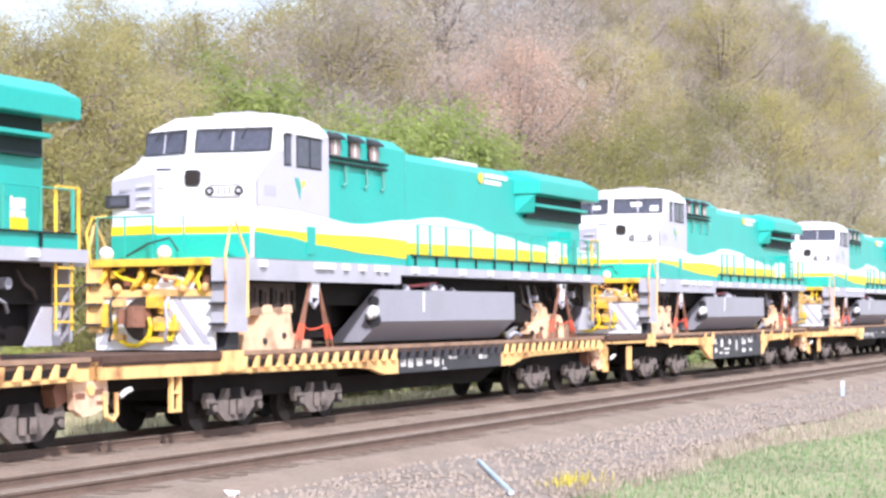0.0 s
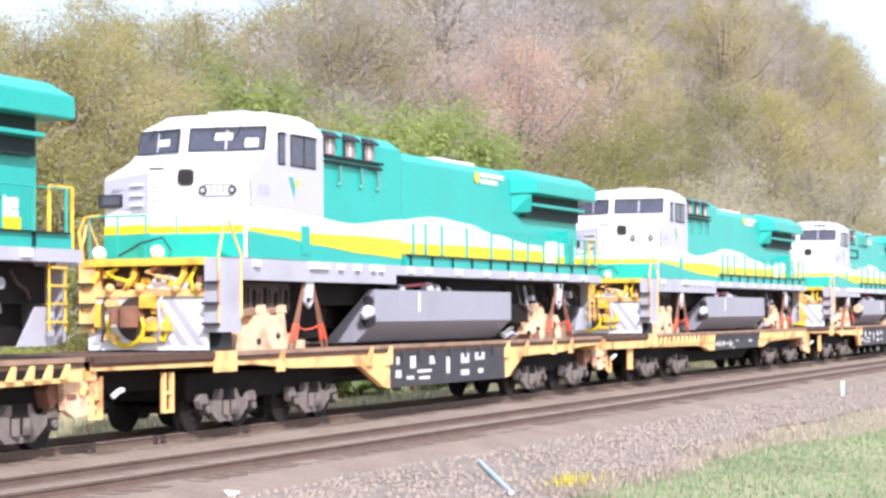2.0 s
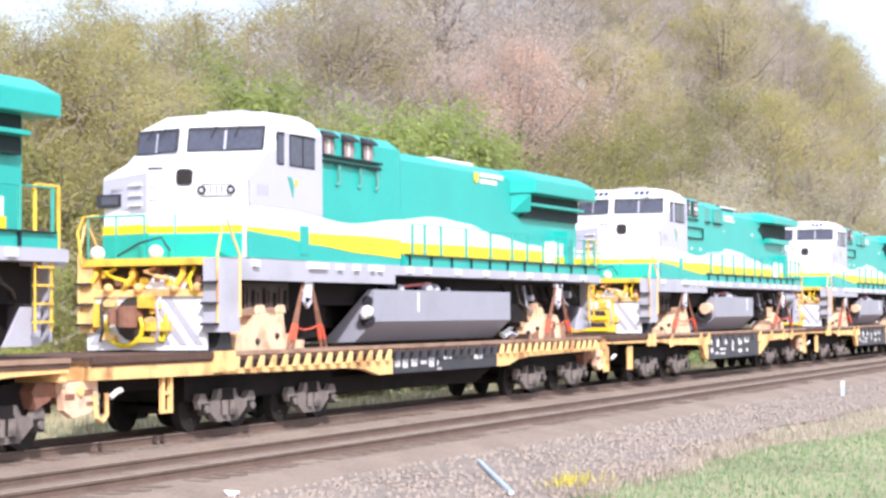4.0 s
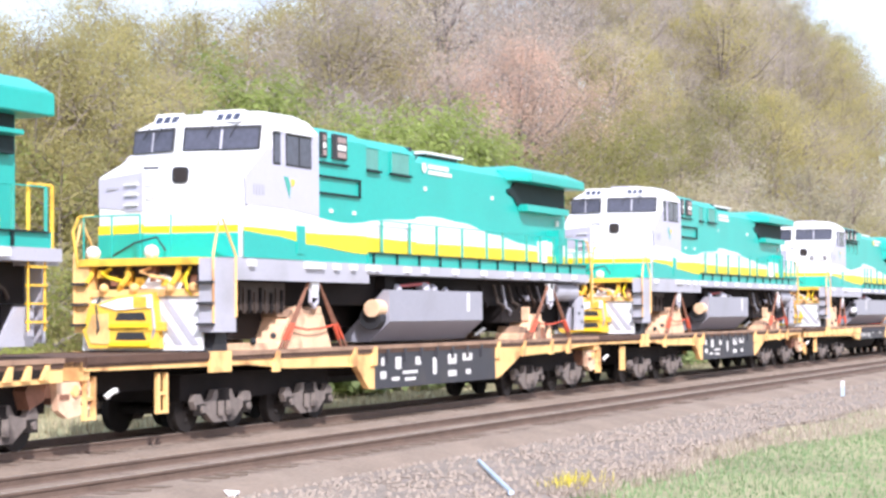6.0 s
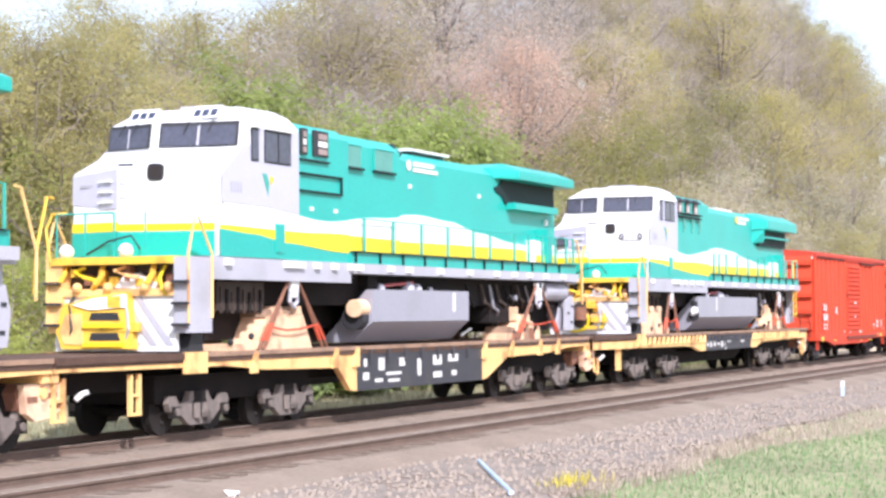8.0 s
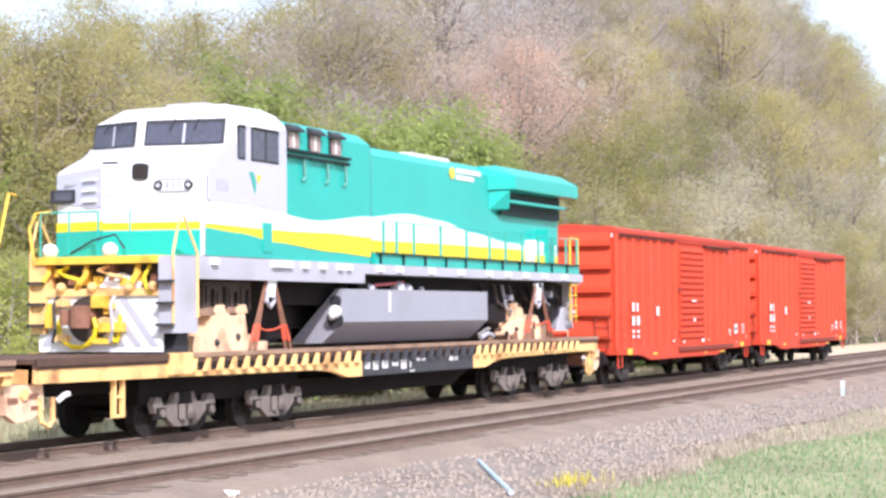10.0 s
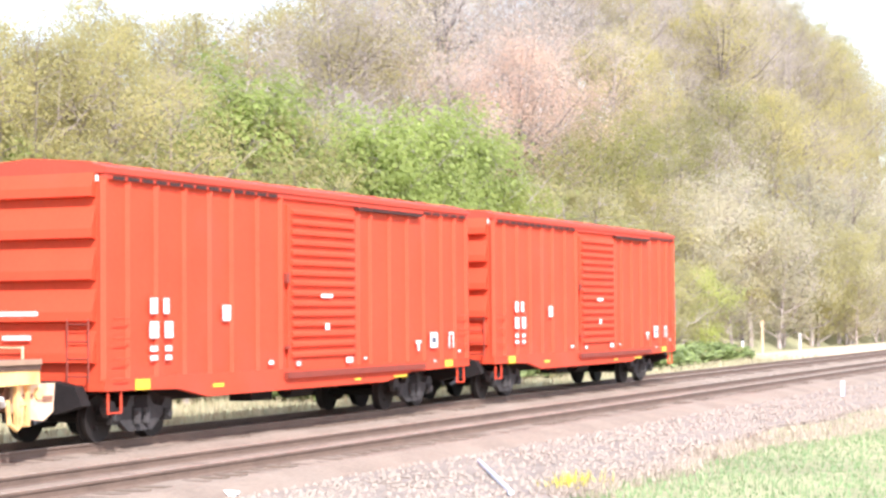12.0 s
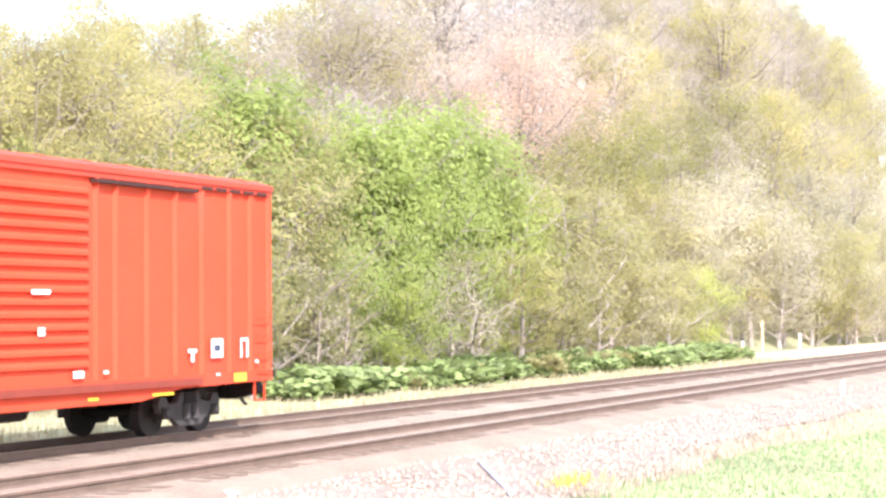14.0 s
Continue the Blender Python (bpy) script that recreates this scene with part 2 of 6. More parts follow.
TRACKS = (("far_track", 0.0), ("near_track", -4.5))
for nm, ty in TRACKS:
    bed(nm + "_bed", ty, "brown ballast bed with a sloping shoulder")
    for s, half in ((-1, 0.7525), (1, 0.7525)):
        bm = bmesh.new()
        foot = [(-0.07, -0.17), (0.07, -0.17), (0.07, -0.155), (0.012, -0.13), (0.012, -0.045), (0.036, -0.035), (0.036, -0.002), (-0.036, -0.002), (-0.036, -0.035), (-0.012, -0.045), (-0.012, -0.13), (-0.07, -0.155)]
        for xa, xb in ((-600, -60), (-60, 60), (60, 180), (180, 320), (320, 1500)):
            prism(bm, [(ty + s * half + a, z) for a, z in foot], xa, xb, "x")
        rail = tagged(part("rail", bm, RAIL, None), "rusty steel rail on the sleepers", "rail", kind="structure")
        made("rail_head", RAILTOP, rail, box, -600, 1500, ty + s * half - 0.03, ty + s * half + 0.03, -0.002, 0.0015, label="worn bright top of the rail")
    verts, polys = [], []
    rnd = random.Random(9)
    for i in range(420):
        x, w, top = -20 + 0.53 * i, 0.115, -0.165 + rnd.uniform(0.0, 0.018)
        b = len(verts)
        verts += [(x + dx, ty + dy, z) for dx in (-w, w) for dy in (-1.3, 1.3) for z in (-0.3, top)]
        polys += [tuple(b + q for q in p) for p in ((0, 1, 3, 2), (4, 6, 7, 5), (0, 4, 5, 1), (2, 3, 7, 6), (1, 5, 7, 3))]
    me = bpy.data.meshes.new("sleepers")
    me.from_pydata(verts, [], polys)
    me.materials.append(TIE)
    tagged(new("sleepers", me), "weathered timber sleepers bedded in ballast", "sleeper", kind="stuff")

PALE = material("pale_ballast", (0.36, 0.29, 0.235), 0.95, vary=0.22, scale=0.9, bump=1.0, bump_scale=14)
sheet("pale_ballast_strip", steps(-60, 260, 320) + [400, 900], [-2.75, -2.5, -2.2, -1.9, -1.7], lambda x, y: -0.27 - 0.10 * (y in (-2.75, -1.7)) + 0.012 * math.sin(x * 2.1 + y * 9), PALE)

# pale gravel strip in front of the near track
gx, gy = steps(-10, 130, 140), steps(-13.5, -6.6, 12)
def gravel_edge(x):
    return -11.2 - 0.04 * max(0, x - 28) + 1.5 * max(0, min(1, (x - 28) / 8)) - 0.2 * math.sin(x * 0.9)


sheet("gravel_strip", gx, [i / 12 for i in range(13)],
      lambda x, u: 0, GRAVEL)
strip_me = bpy.data.objects["gravel_strip"].data
for v in strip_me.vertices:
    x, u = v.co.x, v.co.y
    y = -6.55 + (gravel_edge(x) + 6.55) * u
    v.co = (x, y, rise(x, y) + 0.055 + 0.03 * noise.noise(Vector((x * 0.7, y * 0.7, 0))) - 0.05 * (u > 0.99))


def scatter(name, mat, label, category, count, place, shape, seed):
    rnd = random.Random(seed)
    verts, polys = [], []
    for _ in range(count):
        shape(rnd, *place(rnd), verts, polys)
    me = bpy.data.meshes.new(name)
    me.from_pydata(verts, [], polys)
    me.materials.append(mat)
    return tagged(new(name, me), label, category, kind="stuff")


def pebble(rnd, x, y, z, verts, polys):
    b, r = len(verts), rnd.uniform(0.02, 0.066)
    for d in ((1, 0, 0), (-1, 0, 0), (0, 1, 0), (0, -1, 0), (0, 0, 1), (0, 0, -1)):
        k = r * rnd.uniform(0.7, 1.3)
        verts.append((x + d[0] * k + rnd.uniform(-0.3, 0.3) * r, y + d[1] * k, z + d[2] * k * 0.8))
    polys += [tuple(b + i for i in f) for f in ((0, 2, 4), (2, 1, 4), (1, 3, 4), (3, 0, 4), (2, 0, 5), (1, 2, 5), (3, 1, 5), (0, 3, 5))]


def on_gravel(rnd):
    x = 18 + 60 * rnd.random() ** 1.6
    y = -6.4 + (gravel_edge(x) + 6.4) * rnd.random()
    return x, y, rise(x, y) + 0.058


scatter("gravel_stones", STONE, "pale loose gravel stones beside the track", "gravel", 8500, on_gravel, pebble, 5)


def blade(rnd, x, y, z, verts, polys, tall=0.07):
    b, h, a, w = len(verts), tall * rnd.uniform(0.5, 1.4), rnd.uniform(0, 6.283), rnd.uniform(0.008, 0.02)
    lean = rnd.uniform(0.0, 0.6) * h
    c, s = math.cos(a), math.sin(a)
    verts += [(x - w * s, y + w * c, z - 0.01), (x + w * s, y - w * c, z - 0.01), (x + lean * c, y + lean * s, z + h)]
    polys.append((b, b + 1, b + 2))


def lawn_edge(x):
    return -11.0 - 0.2 * max(0, min(14, x - 33)) + 0.15 * math.sin(x * 1.3)


def on_lawn(rnd):
    x = 22 + 50 * rnd.random() ** 1.5
    y = lawn_edge(x) - 0.1 - (7 * rnd.random() ** 1.2)
    return x, y, rise(x, y)


scatter("lawn_grass", GRASS, "short green grass beside the gravel", "grass", 26000, on_lawn, blade, 6)


def on_fringe(rnd):
    x = 24 + 50 * rnd.random() ** 1.2
    y = gravel_edge(x) + (lawn_edge(x) - gravel_edge(x)) * rnd.random() + rnd.gauss(0, 0.3)
    return x, y, rise(x, y)


FRINGE = material("brown_stalks", (0.42, 0.345, 0.28), 0.8, vary=0.2, scale=0.6, per_island=0.25, through_light=0.2)
scatter("dry_grass_fringe", FRINGE, "thin dry brown grass at the gravel edge", "grass", 9000, on_fringe,
        lambda r, x, y, z, v, p: blade(r, x, y, z, v, p, 0.13), 7)


def on_verge(rnd):
    x = 22 + 84 * rnd.random() ** 1.2
    return x, 3.2 + 8 * rnd.random(), rise(x, 5) + 0.0


scatter("verge_grass", DRY, "pale dry grass along the far verge", "grass", 16000, on_verge,
        lambda r, x, y, z, v, p: blade(r, x, y, z, v, p, 0.22), 8)

# ---- woods ----
BARK = material("grey_bark", (0.35, 0.30, 0.285), 0.9, vary=0.3, scale=2.5, bump=0.5, bump_scale=12, per_object=0.3)
BROWNBARK = material("brown_bark", (0.27, 0.225, 0.20), 0.9, vary=0.3, scale=2.5, bump=0.5, bump_scale=12, per_object=0.3)
DARKBARK = material("dark_bark", (0.10, 0.085, 0.085), 0.9, vary=0.3, scale=2.5, bump=0.5, bump_scale=12)


def foliage(name, color, per_object=0.2, island=0.12):
    return material(name, color, 0.8, vary=0.24, scale=0.42, per_island=island, per_object=per_object, through_light=0.66)


LEAF_OLIVE = foliage("olive_buds", (0.465, 0.415, 0.185), 0.2)
LEAF_MOSS = foliage("mossy_buds", (0.34, 0.335, 0.12), 0.12)
# pale young foliage, lightened further to put distance haze into the colour
LEAF_PALE = foliage("pale_olive_buds", (0.47, 0.43, 0.21))
LEAF_STRAW = foliage("straw_buds", (0.57, 0.525, 0.385))
LEAF_GREEN = foliage("fresh_green_leaves", (0.375, 0.435, 0.145), 0.2, 0.2)
LEAF_LIGHT = foliage("yellow_green_leaves", (0.42, 0.46, 0.14), 0.15)
LEAF_TAN = foliage("tan_buds", (0.50, 0.435, 0.375), 0.26)
LEAF_PINK = foliage("pink_buds", (0.70, 0.515, 0.405), 0.06)
LEAF_DEEP = material("deep_green_leaves", (0.275, 0.34, 0.135), 0.6, vary=0.2, scale=0.5, per_island=0.45, through_light=0.4)


def stem(verts, polys, path, radii, n=5):
    rings = []
    for i, p in enumerate(path):
        d = (path[min(i + 1, len(path) - 1)] - path[max(i - 1, 0)]).normalized()
        a = d.orthogonal().normalized()
        b = d.cross(a)
        rings.append(len(verts))
        verts += [tuple(p + radii[i] * (math.cos(6.283 * k / n) * a + math.sin(6.283 * k / n) * b)) for k in range(n)]
    for r0, r1 in zip(rings, rings[1:]):
        polys += [(r0 + k, r0 + (k + 1) % n, r1 + (k + 1) % n, r1 + k) for k in range(n)]


def raw_part(name, verts, polys, mat, parent):
    me = bpy.data.meshes.new(name)
    me.from_pydata(verts, [], polys)
    me.materials.append(mat)
    ob = new(name, me)
    ob.parent = parent
    return ob


def tree(seed, height, spread, mat, leaves, leaf, label, low=0.3, bark=None, clump=0.62):
    """A forked trunk with limbs and twigs, and many small leaves in loose clumps round the twig ends."""
    rnd = random.Random(seed)
    root = new("tree")
    tagged(root, label, "tree", "trees of the wooded hillside")
    root.empty_display_size = 0.2
    wood_v, wood_p, tips = [], [], []
    top = Vector((rnd.uniform(-0.4, 0.4), rnd.uniform(-0.4, 0.4), height * 0.93))
    trunk = [Vector((0, 0, -0.4)).lerp(top, u) + Vector((rnd.gauss(0, 0.09), rnd.gauss(0, 0.09), 0)) * (u > 0) for u in (0, 0.15, 0.3, 0.45, 0.6, 0.75, 0.9, 1)]
    thick = 0.019 * height
    stem(wood_v, wood_p, trunk, [thick * (1.05 - u) + 0.012 for u in (0, 0.15, 0.3, 0.45, 0.6, 0.75, 0.9, 1)], 6)
    limbs = int(13 + height * 0.6)
    for i in range(limbs):
        u = low + (0.97 - low) * (i + rnd.random()) / limbs
        base = Vector((0, 0, 0)).lerp(top, u)
        a = i * 2.4 + rnd.uniform(-0.5, 0.5)
        reach = spread * (0.45 + 0.75 * math.sin(math.pi * min(1, 0.18 + 0.82 * (u - low) / (1 - low)))) * rnd.uniform(0.6, 1.15)
        lift = rnd.uniform(0.35, 0.95) * reach
        end = base + Vector((math.cos(a) * reach, math.sin(a) * reach, lift))
        mid = base.lerp(end, 0.5) + Vector((0, 0, -0.12 * reach))
        stem(wood_v, wood_p, [base, mid, end], [thick * (1 - u) * 0.5 + 0.02, thick * (1 - u) * 0.3 + 0.014, 0.008], 4)
        tips.append((end, 0.30 * reach + 0.2))
        for k in range(5):
            v = rnd.uniform(0.3, 0.95)
            b0 = base.lerp(mid, v * 2) if v < 0.5 else mid.lerp(end, v * 2 - 1)
            d = Vector((rnd.gauss(0, 1), rnd.gauss(0, 1), rnd.gauss(0.5, 0.7))).normalized() * reach * rnd.uniform(0.3, 0.55)
            stem(wood_v, wood_p, [b0, b0 + d * 0.5 + Vector((0, 0, 0.05)), b0 + d], [0.016, 0.011, 0.005], 3)
            tips.append((b0 + d, 0.22 * reach + 0.15))
    raw_part("trunk", wood_v, wood_p, bark or BROWNBARK, root)
    verts, polys = [], []
    per = max(2, leaves // len(tips))
    for c, wide in tips:
        r = wide * clump
        for _ in range(int(per * rnd.uniform(0.3, 1.7))):
            p = c + Vector((rnd.gauss(0, r), rnd.gauss(0, r), rnd.gauss(0, r * 0.8)))
            out = Vector((p.x / spread, p.y / spread, (p.z - height * 0.55) / (height * 0.5) + 0.35)) + Vector((rnd.gauss(0, 0.2), rnd.gauss(0, 0.2), rnd.gauss(0, 0.2)))
            out.normalize()
            w = rnd.uniform(0, 6.283)
            t0 = out.orthogonal().normalized()
            a = t0 * math.cos(w) + out.cross(t0) * math.sin(w)
            b = out.cross(a)
            s = leaf * (0.80 if height > 10 else 0.92) * rnd.uniform(0.55, 1.4)
            i = len(verts)
            verts += [tuple(p - a * s), tuple(p + b * s), tuple(p + a * s)]
            polys.append((i, i + 1, i + 2))
    raw_part("crown", verts, polys, mat, root)
    return root


def bush(seed, size, mat, label, leaf=0.10, count=900):
    rnd = random.Random(seed)
    root = tagged(new("bush"), label, "bush", "bushes along the far verge")
    wv, wp, verts, polys = [], [], [], []
    for _ in range(14):
        a, r = rnd.uniform(0, 6.283), size * rnd.uniform(0.2, 0.9)
        end = Vector((math.cos(a) * r, math.sin(a) * r, size * rnd.uniform(0.5, 1.15)))
        stem(wv, wp, [Vector((0, 0, -0.1)), end * 0.5 + Vector((0, 0, 0.1)), end], [0.02, 0.013, 0.004], 3)
        for _ in range(count // 14):
            p = end * rnd.uniform(0.35, 1.05) + Vector((rnd.gauss(0, 0.2), rnd.gauss(0, 0.2), rnd.gauss(0, 0.14))) * size
            p.z = max(p.z, 0.05)
            a3 = Vector((rnd.gauss(0, 1), rnd.gauss(0, 1), rnd.gauss(0, 0.6))).normalized()
            b3 = a3.orthogonal().normalized()
            s = leaf * rnd.uniform(0.5, 1.4)
            i = len(verts)
            verts += [tuple(p - a3 * s), tuple(p + b3 * s * 0.55), tuple(p + a3 * s), tuple(p - b3 * s * 0.55)]
            polys.append((i, i + 1, i + 2, i + 3))
    raw_part("wood", wv, wp, BARK, root)
    raw_part("leaves", verts, polys, mat, root)
    return root


HILL = "on the wooded hillside"
KINDS = {
    "olive": [tree(11, 11, 2.8, LEAF_OLIVE, 9500, 0.085, "olive-budding tree " + HILL, 0.2), tree(12, 11, 3.1, LEAF_OLIVE, 9500, 0.085, "olive-budding tree " + HILL, 0.25)],
    "green": [tree(21, 9, 2.7, LEAF_GREEN, 8000, 0.115, "tree in fresh bright green leaf", 0.12, BARK, 0.7), tree(22, 9, 2.5, LEAF_GREEN, 8000, 0.115, "tree in fresh bright green leaf", 0.1, BARK, 0.7)],
    "tan": [tree(31, 14, 3.0, LEAF_TAN, 6500, 0.075, "nearly bare tan-budded tree with pale trunk", 0.35, BARK), tree(32, 14, 2.7, LEAF_TAN, 4200, 0.075, "nearly bare tan-budded tree with pale trunk", 0.38, BARK),
            tree(33, 14, 3.3, LEAF_TAN, 7000, 0.075, "nearly bare tan-budded tree with pale trunk", 0.4, BARK)],
    "dark": [tree(36, 14, 2.2, LEAF_TAN, 1500, 0.07, "tall bare tree with a dark trunk", 0.5, DARKBARK)],
    "moss": [tree(61, 11, 3.3, LEAF_MOSS, 10000, 0.095, "dark olive round-crowned tree " + HILL, 0.22)],
    "pink": [tree(41, 15.8, 4.5, LEAF_PINK, 15000, 0.095, "broad pinkish-budding tree among bare trees", 0.5, BARK)],
    "scrub": [tree(51, 6, 2.0, LEAF_PALE, 5800, 0.08, "low olive-green scrub tree at the wood's edge", 0.06, BARK), tree(54, 6, 2.2, LEAF_PALE, 5800, 0.08, "low olive-green scrub tree at the wood's edge", 0.05, BARK)],
    "light": [tree(52, 6, 2.1, LEAF_LIGHT, 6200, 0.08, "low yellow-green scrub tree at the wood's edge", 0.05, BARK)],
    "thicket": [tree(53, 6, 2.0, LEAF_STRAW, 5200, 0.075, "low tan thicket tree at the wood's edge", 0.06, BARK), tree(55, 6, 2.2, LEAF_STRAW, 5200, 0.075, "low tan thicket tree at the wood's edge", 0.06, BARK)],
    "bare": [tree(56, 6, 1.8, LEAF_STRAW, 1300, 0.07, "low bare grey-twigged sapling at the wood's edge", 0.05, BROWNBARK), tree(57, 6, 2.0, LEAF_PALE, 1700, 0.07, "low bare grey-twigged sapling at the wood's edge", 0.05, BROWNBARK)],
}
TALL = {"olive": 11, "green": 9, "tan": 14, "dark": 14, "moss": 11, "pink": 15.8, "scrub": 6, "light": 6, "thicket": 6, "bare": 6}
used = set()


def plant(kind, k, x, y, height, turn):
    src = KINDS[kind][k % len(KINDS[kind])]
    m = Matrix.Translation((x, y, rise(x, y) - 0.05)) @ Matrix.Rotation(turn, 4, "Z")
    if src not in used:
        used.add(src)
        ob = src
        ob.matrix_basis = m
    else:
        ob = copy_thing(src, m)
    f = height / TALL[kind]
    ob.scale = (max(f, 0.7) * (0.92 + 0.2 * ((k * 7) % 5) / 4), max(f, 0.7), f)


def pick(weights):
    r = wood_rnd.random() * sum(w for _, w in weights)
    for kind, w in weights:
        r -= w
        if r <= 0:
            return kind
    return weights[-1][0]


# the wood in plan: bearings from the line of the track in degrees, and how high the tops stand over the eye (rise over run)
wood_rnd = random.Random(77)
EDGE = curve([(9.5, 0.050), (13, 0.060), (17, 0.064), (20, 0.068), (21.5, 0.078), (23.2, 0.094), (26.5, 0.102), (28.5, 0.100), (29.8, 0.112), (31.0, 0.108), (33, 0.098), (38, 0.090)])
CREST = curve([(8, 0.07), (9.5, 0.105), (10.5, 0.121), (11.1, 0.133), (12.2, 0.149), (13.5, 0.162), (15, 0.174), (20, 0.198), (26, 0.196), (27.8, 0.182), (29, 0.170), (31, 0.165), (33, 0.160), (36, 0.157), (38, 0.156)])


def edge_kind(b):
    if b > 33:
        return (("olive", 2), ("scrub", 1.5), ("green", 0.8), ("light", 0.6), ("bare", 0.6))
    if b > 28.4:
        return (("olive", 2), ("scrub", 1.6), ("green", 1.2), ("bare", 1))
    if b > 27.3:
        return (("scrub", 2), ("green", 1), ("bare", 1))
    if b > 22.4:
        return (("green", 3), ("light", 0.6), ("scrub", 0.8), ("bare", 2))
    if b > 18.5:
        return (("scrub", 2.2), ("light", 0.7), ("bare", 1.6), ("olive", 0.6))
    if b > 16:
        return (("scrub", 2), ("thicket", 1.6), ("bare", 1), ("olive", 0.6))
    return (("thicket", 3), ("scrub", 1.2), ("olive", 0.5), ("bare", 0.6))


def upper_kind(b):
    if b > 33:
        return (("olive", 4), ("tan", 1.2))
    if b > 28:
        return (("tan", 4), ("olive", 1))
    if b > 24:
        return (("tan", 5), ("olive", 1.2), ("dark", 0.3))
    if b > 19.5:
        return (("tan", 4), ("olive", 0.6), ("dark", 0.4))
    if b > 14.5:
        return (("olive", 1.6), ("tan", 3.4))
    return (("tan", 3), ("olive", 2.2))


ROWS = ((9.8, 38, 180, 3.0, 0.42), (12.5, 40, 190, 3.5, 0.78), (16.0, 46, 210, 4.2, 1.0), (21.0, 52, 235, 4.8, 0.34), (28.0, 60, 265, 5.0, 0.66), (36.0, 72, 290, 6.6, 0.9), (41.0, 78, 300, 7.4, 0.97), (46.0, 82, 320, 4.6, 1.02))
count = 0
for row, (ry, xa, xb, gap, part_way) in enumerate(ROWS):
    x = xa
    while x < xb:
        px, py = x + wood_rnd.uniform(-1.2, 1.2), ry + wood_rnd.uniform(-1.5, 1.5)
        bearing = math.degrees(math.atan2(py + 19.92, px))
        run_out = math.hypot(px, py + 19.92)
        low, high = EDGE(bearing), CREST(bearing)
        slope = low * part_way if row < 3 else low + (high - low) * (part_way if bearing > 15.5 else min(1, part_way * 1.5))
        height = min(23, slope * run_out * wood_rnd.uniform(0.86 if row < 6 else 0.95, 1.04 if row < 6 else 1.07) + 2.2 - rise(px, py))
        kind = pick(edge_kind(bearing) if row < 3 else upper_kind(bearing))
        if height > 2.2 and not (row == 0 and 112 < px < 134):
            plant(kind, count, px, py, height, wood_rnd.uniform(0, 6.28))
        x += gap * wood_rnd.uniform(0.75, 1.25)
        count += 1
# single trees that stand out: kind, variant, x, y, height
GREENS = (("green", 0, 64.8, 13, 9.4), ("green", 1, 67.1, 12.6, 10.4), ("green", 0, 71.2, 12.8, 10.8), ("green", 1, 75.8, 13, 10.9), ("green", 0, 81.2, 13.4, 10.1),
    ("green", 1, 61.0, 15, 11.2), ("green", 0, 58.4, 14.4, 9.8), ("olive", 0, 60.0, 12.5, 9.5), ("scrub", 1, 55.6, 11, 7.5), ("light", 0, 76.5, 10.6, 7.9),
    ("light", 0, 62.3, 9.4, 3.7), ("light", 0, 104.3, 9.6, 5.1), ("scrub", 0, 48.8, 12, 7.4), ("olive", 0, 44.3, 11.5, 7.6))
OLIVES = (("olive", 0, 53.2, 13.5, 9.7), ("olive", 1, 51.1, 14, 10.5), ("olive", 0, 48.7, 14.2, 10.5), ("olive", 1, 47.1, 14.6, 10.4), ("olive", 0, 46.2, 15, 10.3),
    ("scrub", 0, 84.1, 11, 8.6), ("scrub", 1, 90.1, 11, 8.8), ("moss", 0, 110.2, 18, 12.9), ("moss", 0, 100.8, 17, 10.8), ("moss", 0, 118.2, 18.4, 12.1),
    ("moss", 0, 152.1, 22, 14.3), ("moss", 0, 137.3, 21, 13.1), ("moss", 0, 182.2, 24, 11.4), ("olive", 1, 108.5, 14, 9.4))
THICKETS = (("thicket", 0, 121.5, 13, 10.8), ("thicket", 1, 131.4, 13.4, 10.7), ("thicket", 0, 149.2, 14, 12.2), ("thicket", 1, 165.8, 14.5, 11.7), ("bare", 0, 55.8, 9.4, 4.1),
    ("bare", 1, 57.5, 9.2, 4.3), ("bare", 0, 64.6, 9.2, 4.5), ("bare", 1, 67.2, 9.4, 5.2), ("bare", 0, 70.1, 9.4, 4.6), ("bare", 1, 77.2, 9.4, 4.8))
CRESTS = (("pink", 0, 101.0, 20, 15.9), ("pink", 0, 116.1, 22, 14.0), ("pink", 0, 99.0, 22, 13.5), ("moss", 0, 250.8, 40, 18.0), ("moss", 0, 260.1, 38, 16.8),
    ("moss", 0, 236.3, 40, 14.8), ("moss", 0, 263.5, 35, 16.1), ("olive", 0, 97.8, 36, 14.5), ("olive", 1, 91.9, 36, 13.5), ("tan", 0, 101.0, 36, 14.9),
    ("dark", 0, 108.8, 28, 19.7), ("tan", 0, 94.8, 27, 17.1), ("tan", 1, 91.0, 27, 16.2), ("tan", 2, 101.4, 28, 17.6), ("dark", 0, 121.1, 34, 18.8),
    ("tan", 0, 136.3, 30, 18.2), ("tan", 1, 167.2, 34, 15.6), ("tan", 2, 200.7, 37, 13.4))
GAPS = (("tan", 0, 168.0, 30, 14.6), ("olive", 1, 177.0, 32, 14.0), ("tan", 2, 160.0, 29, 14.0), ("tan", 1, 186.0, 34, 14.5), ("olive", 0, 172.0, 36, 14.0))
for kind, k, x, y, h in GAPS + GREENS + OLIVES + THICKETS + CRESTS:
    plant(kind, k, x, y, h, x)

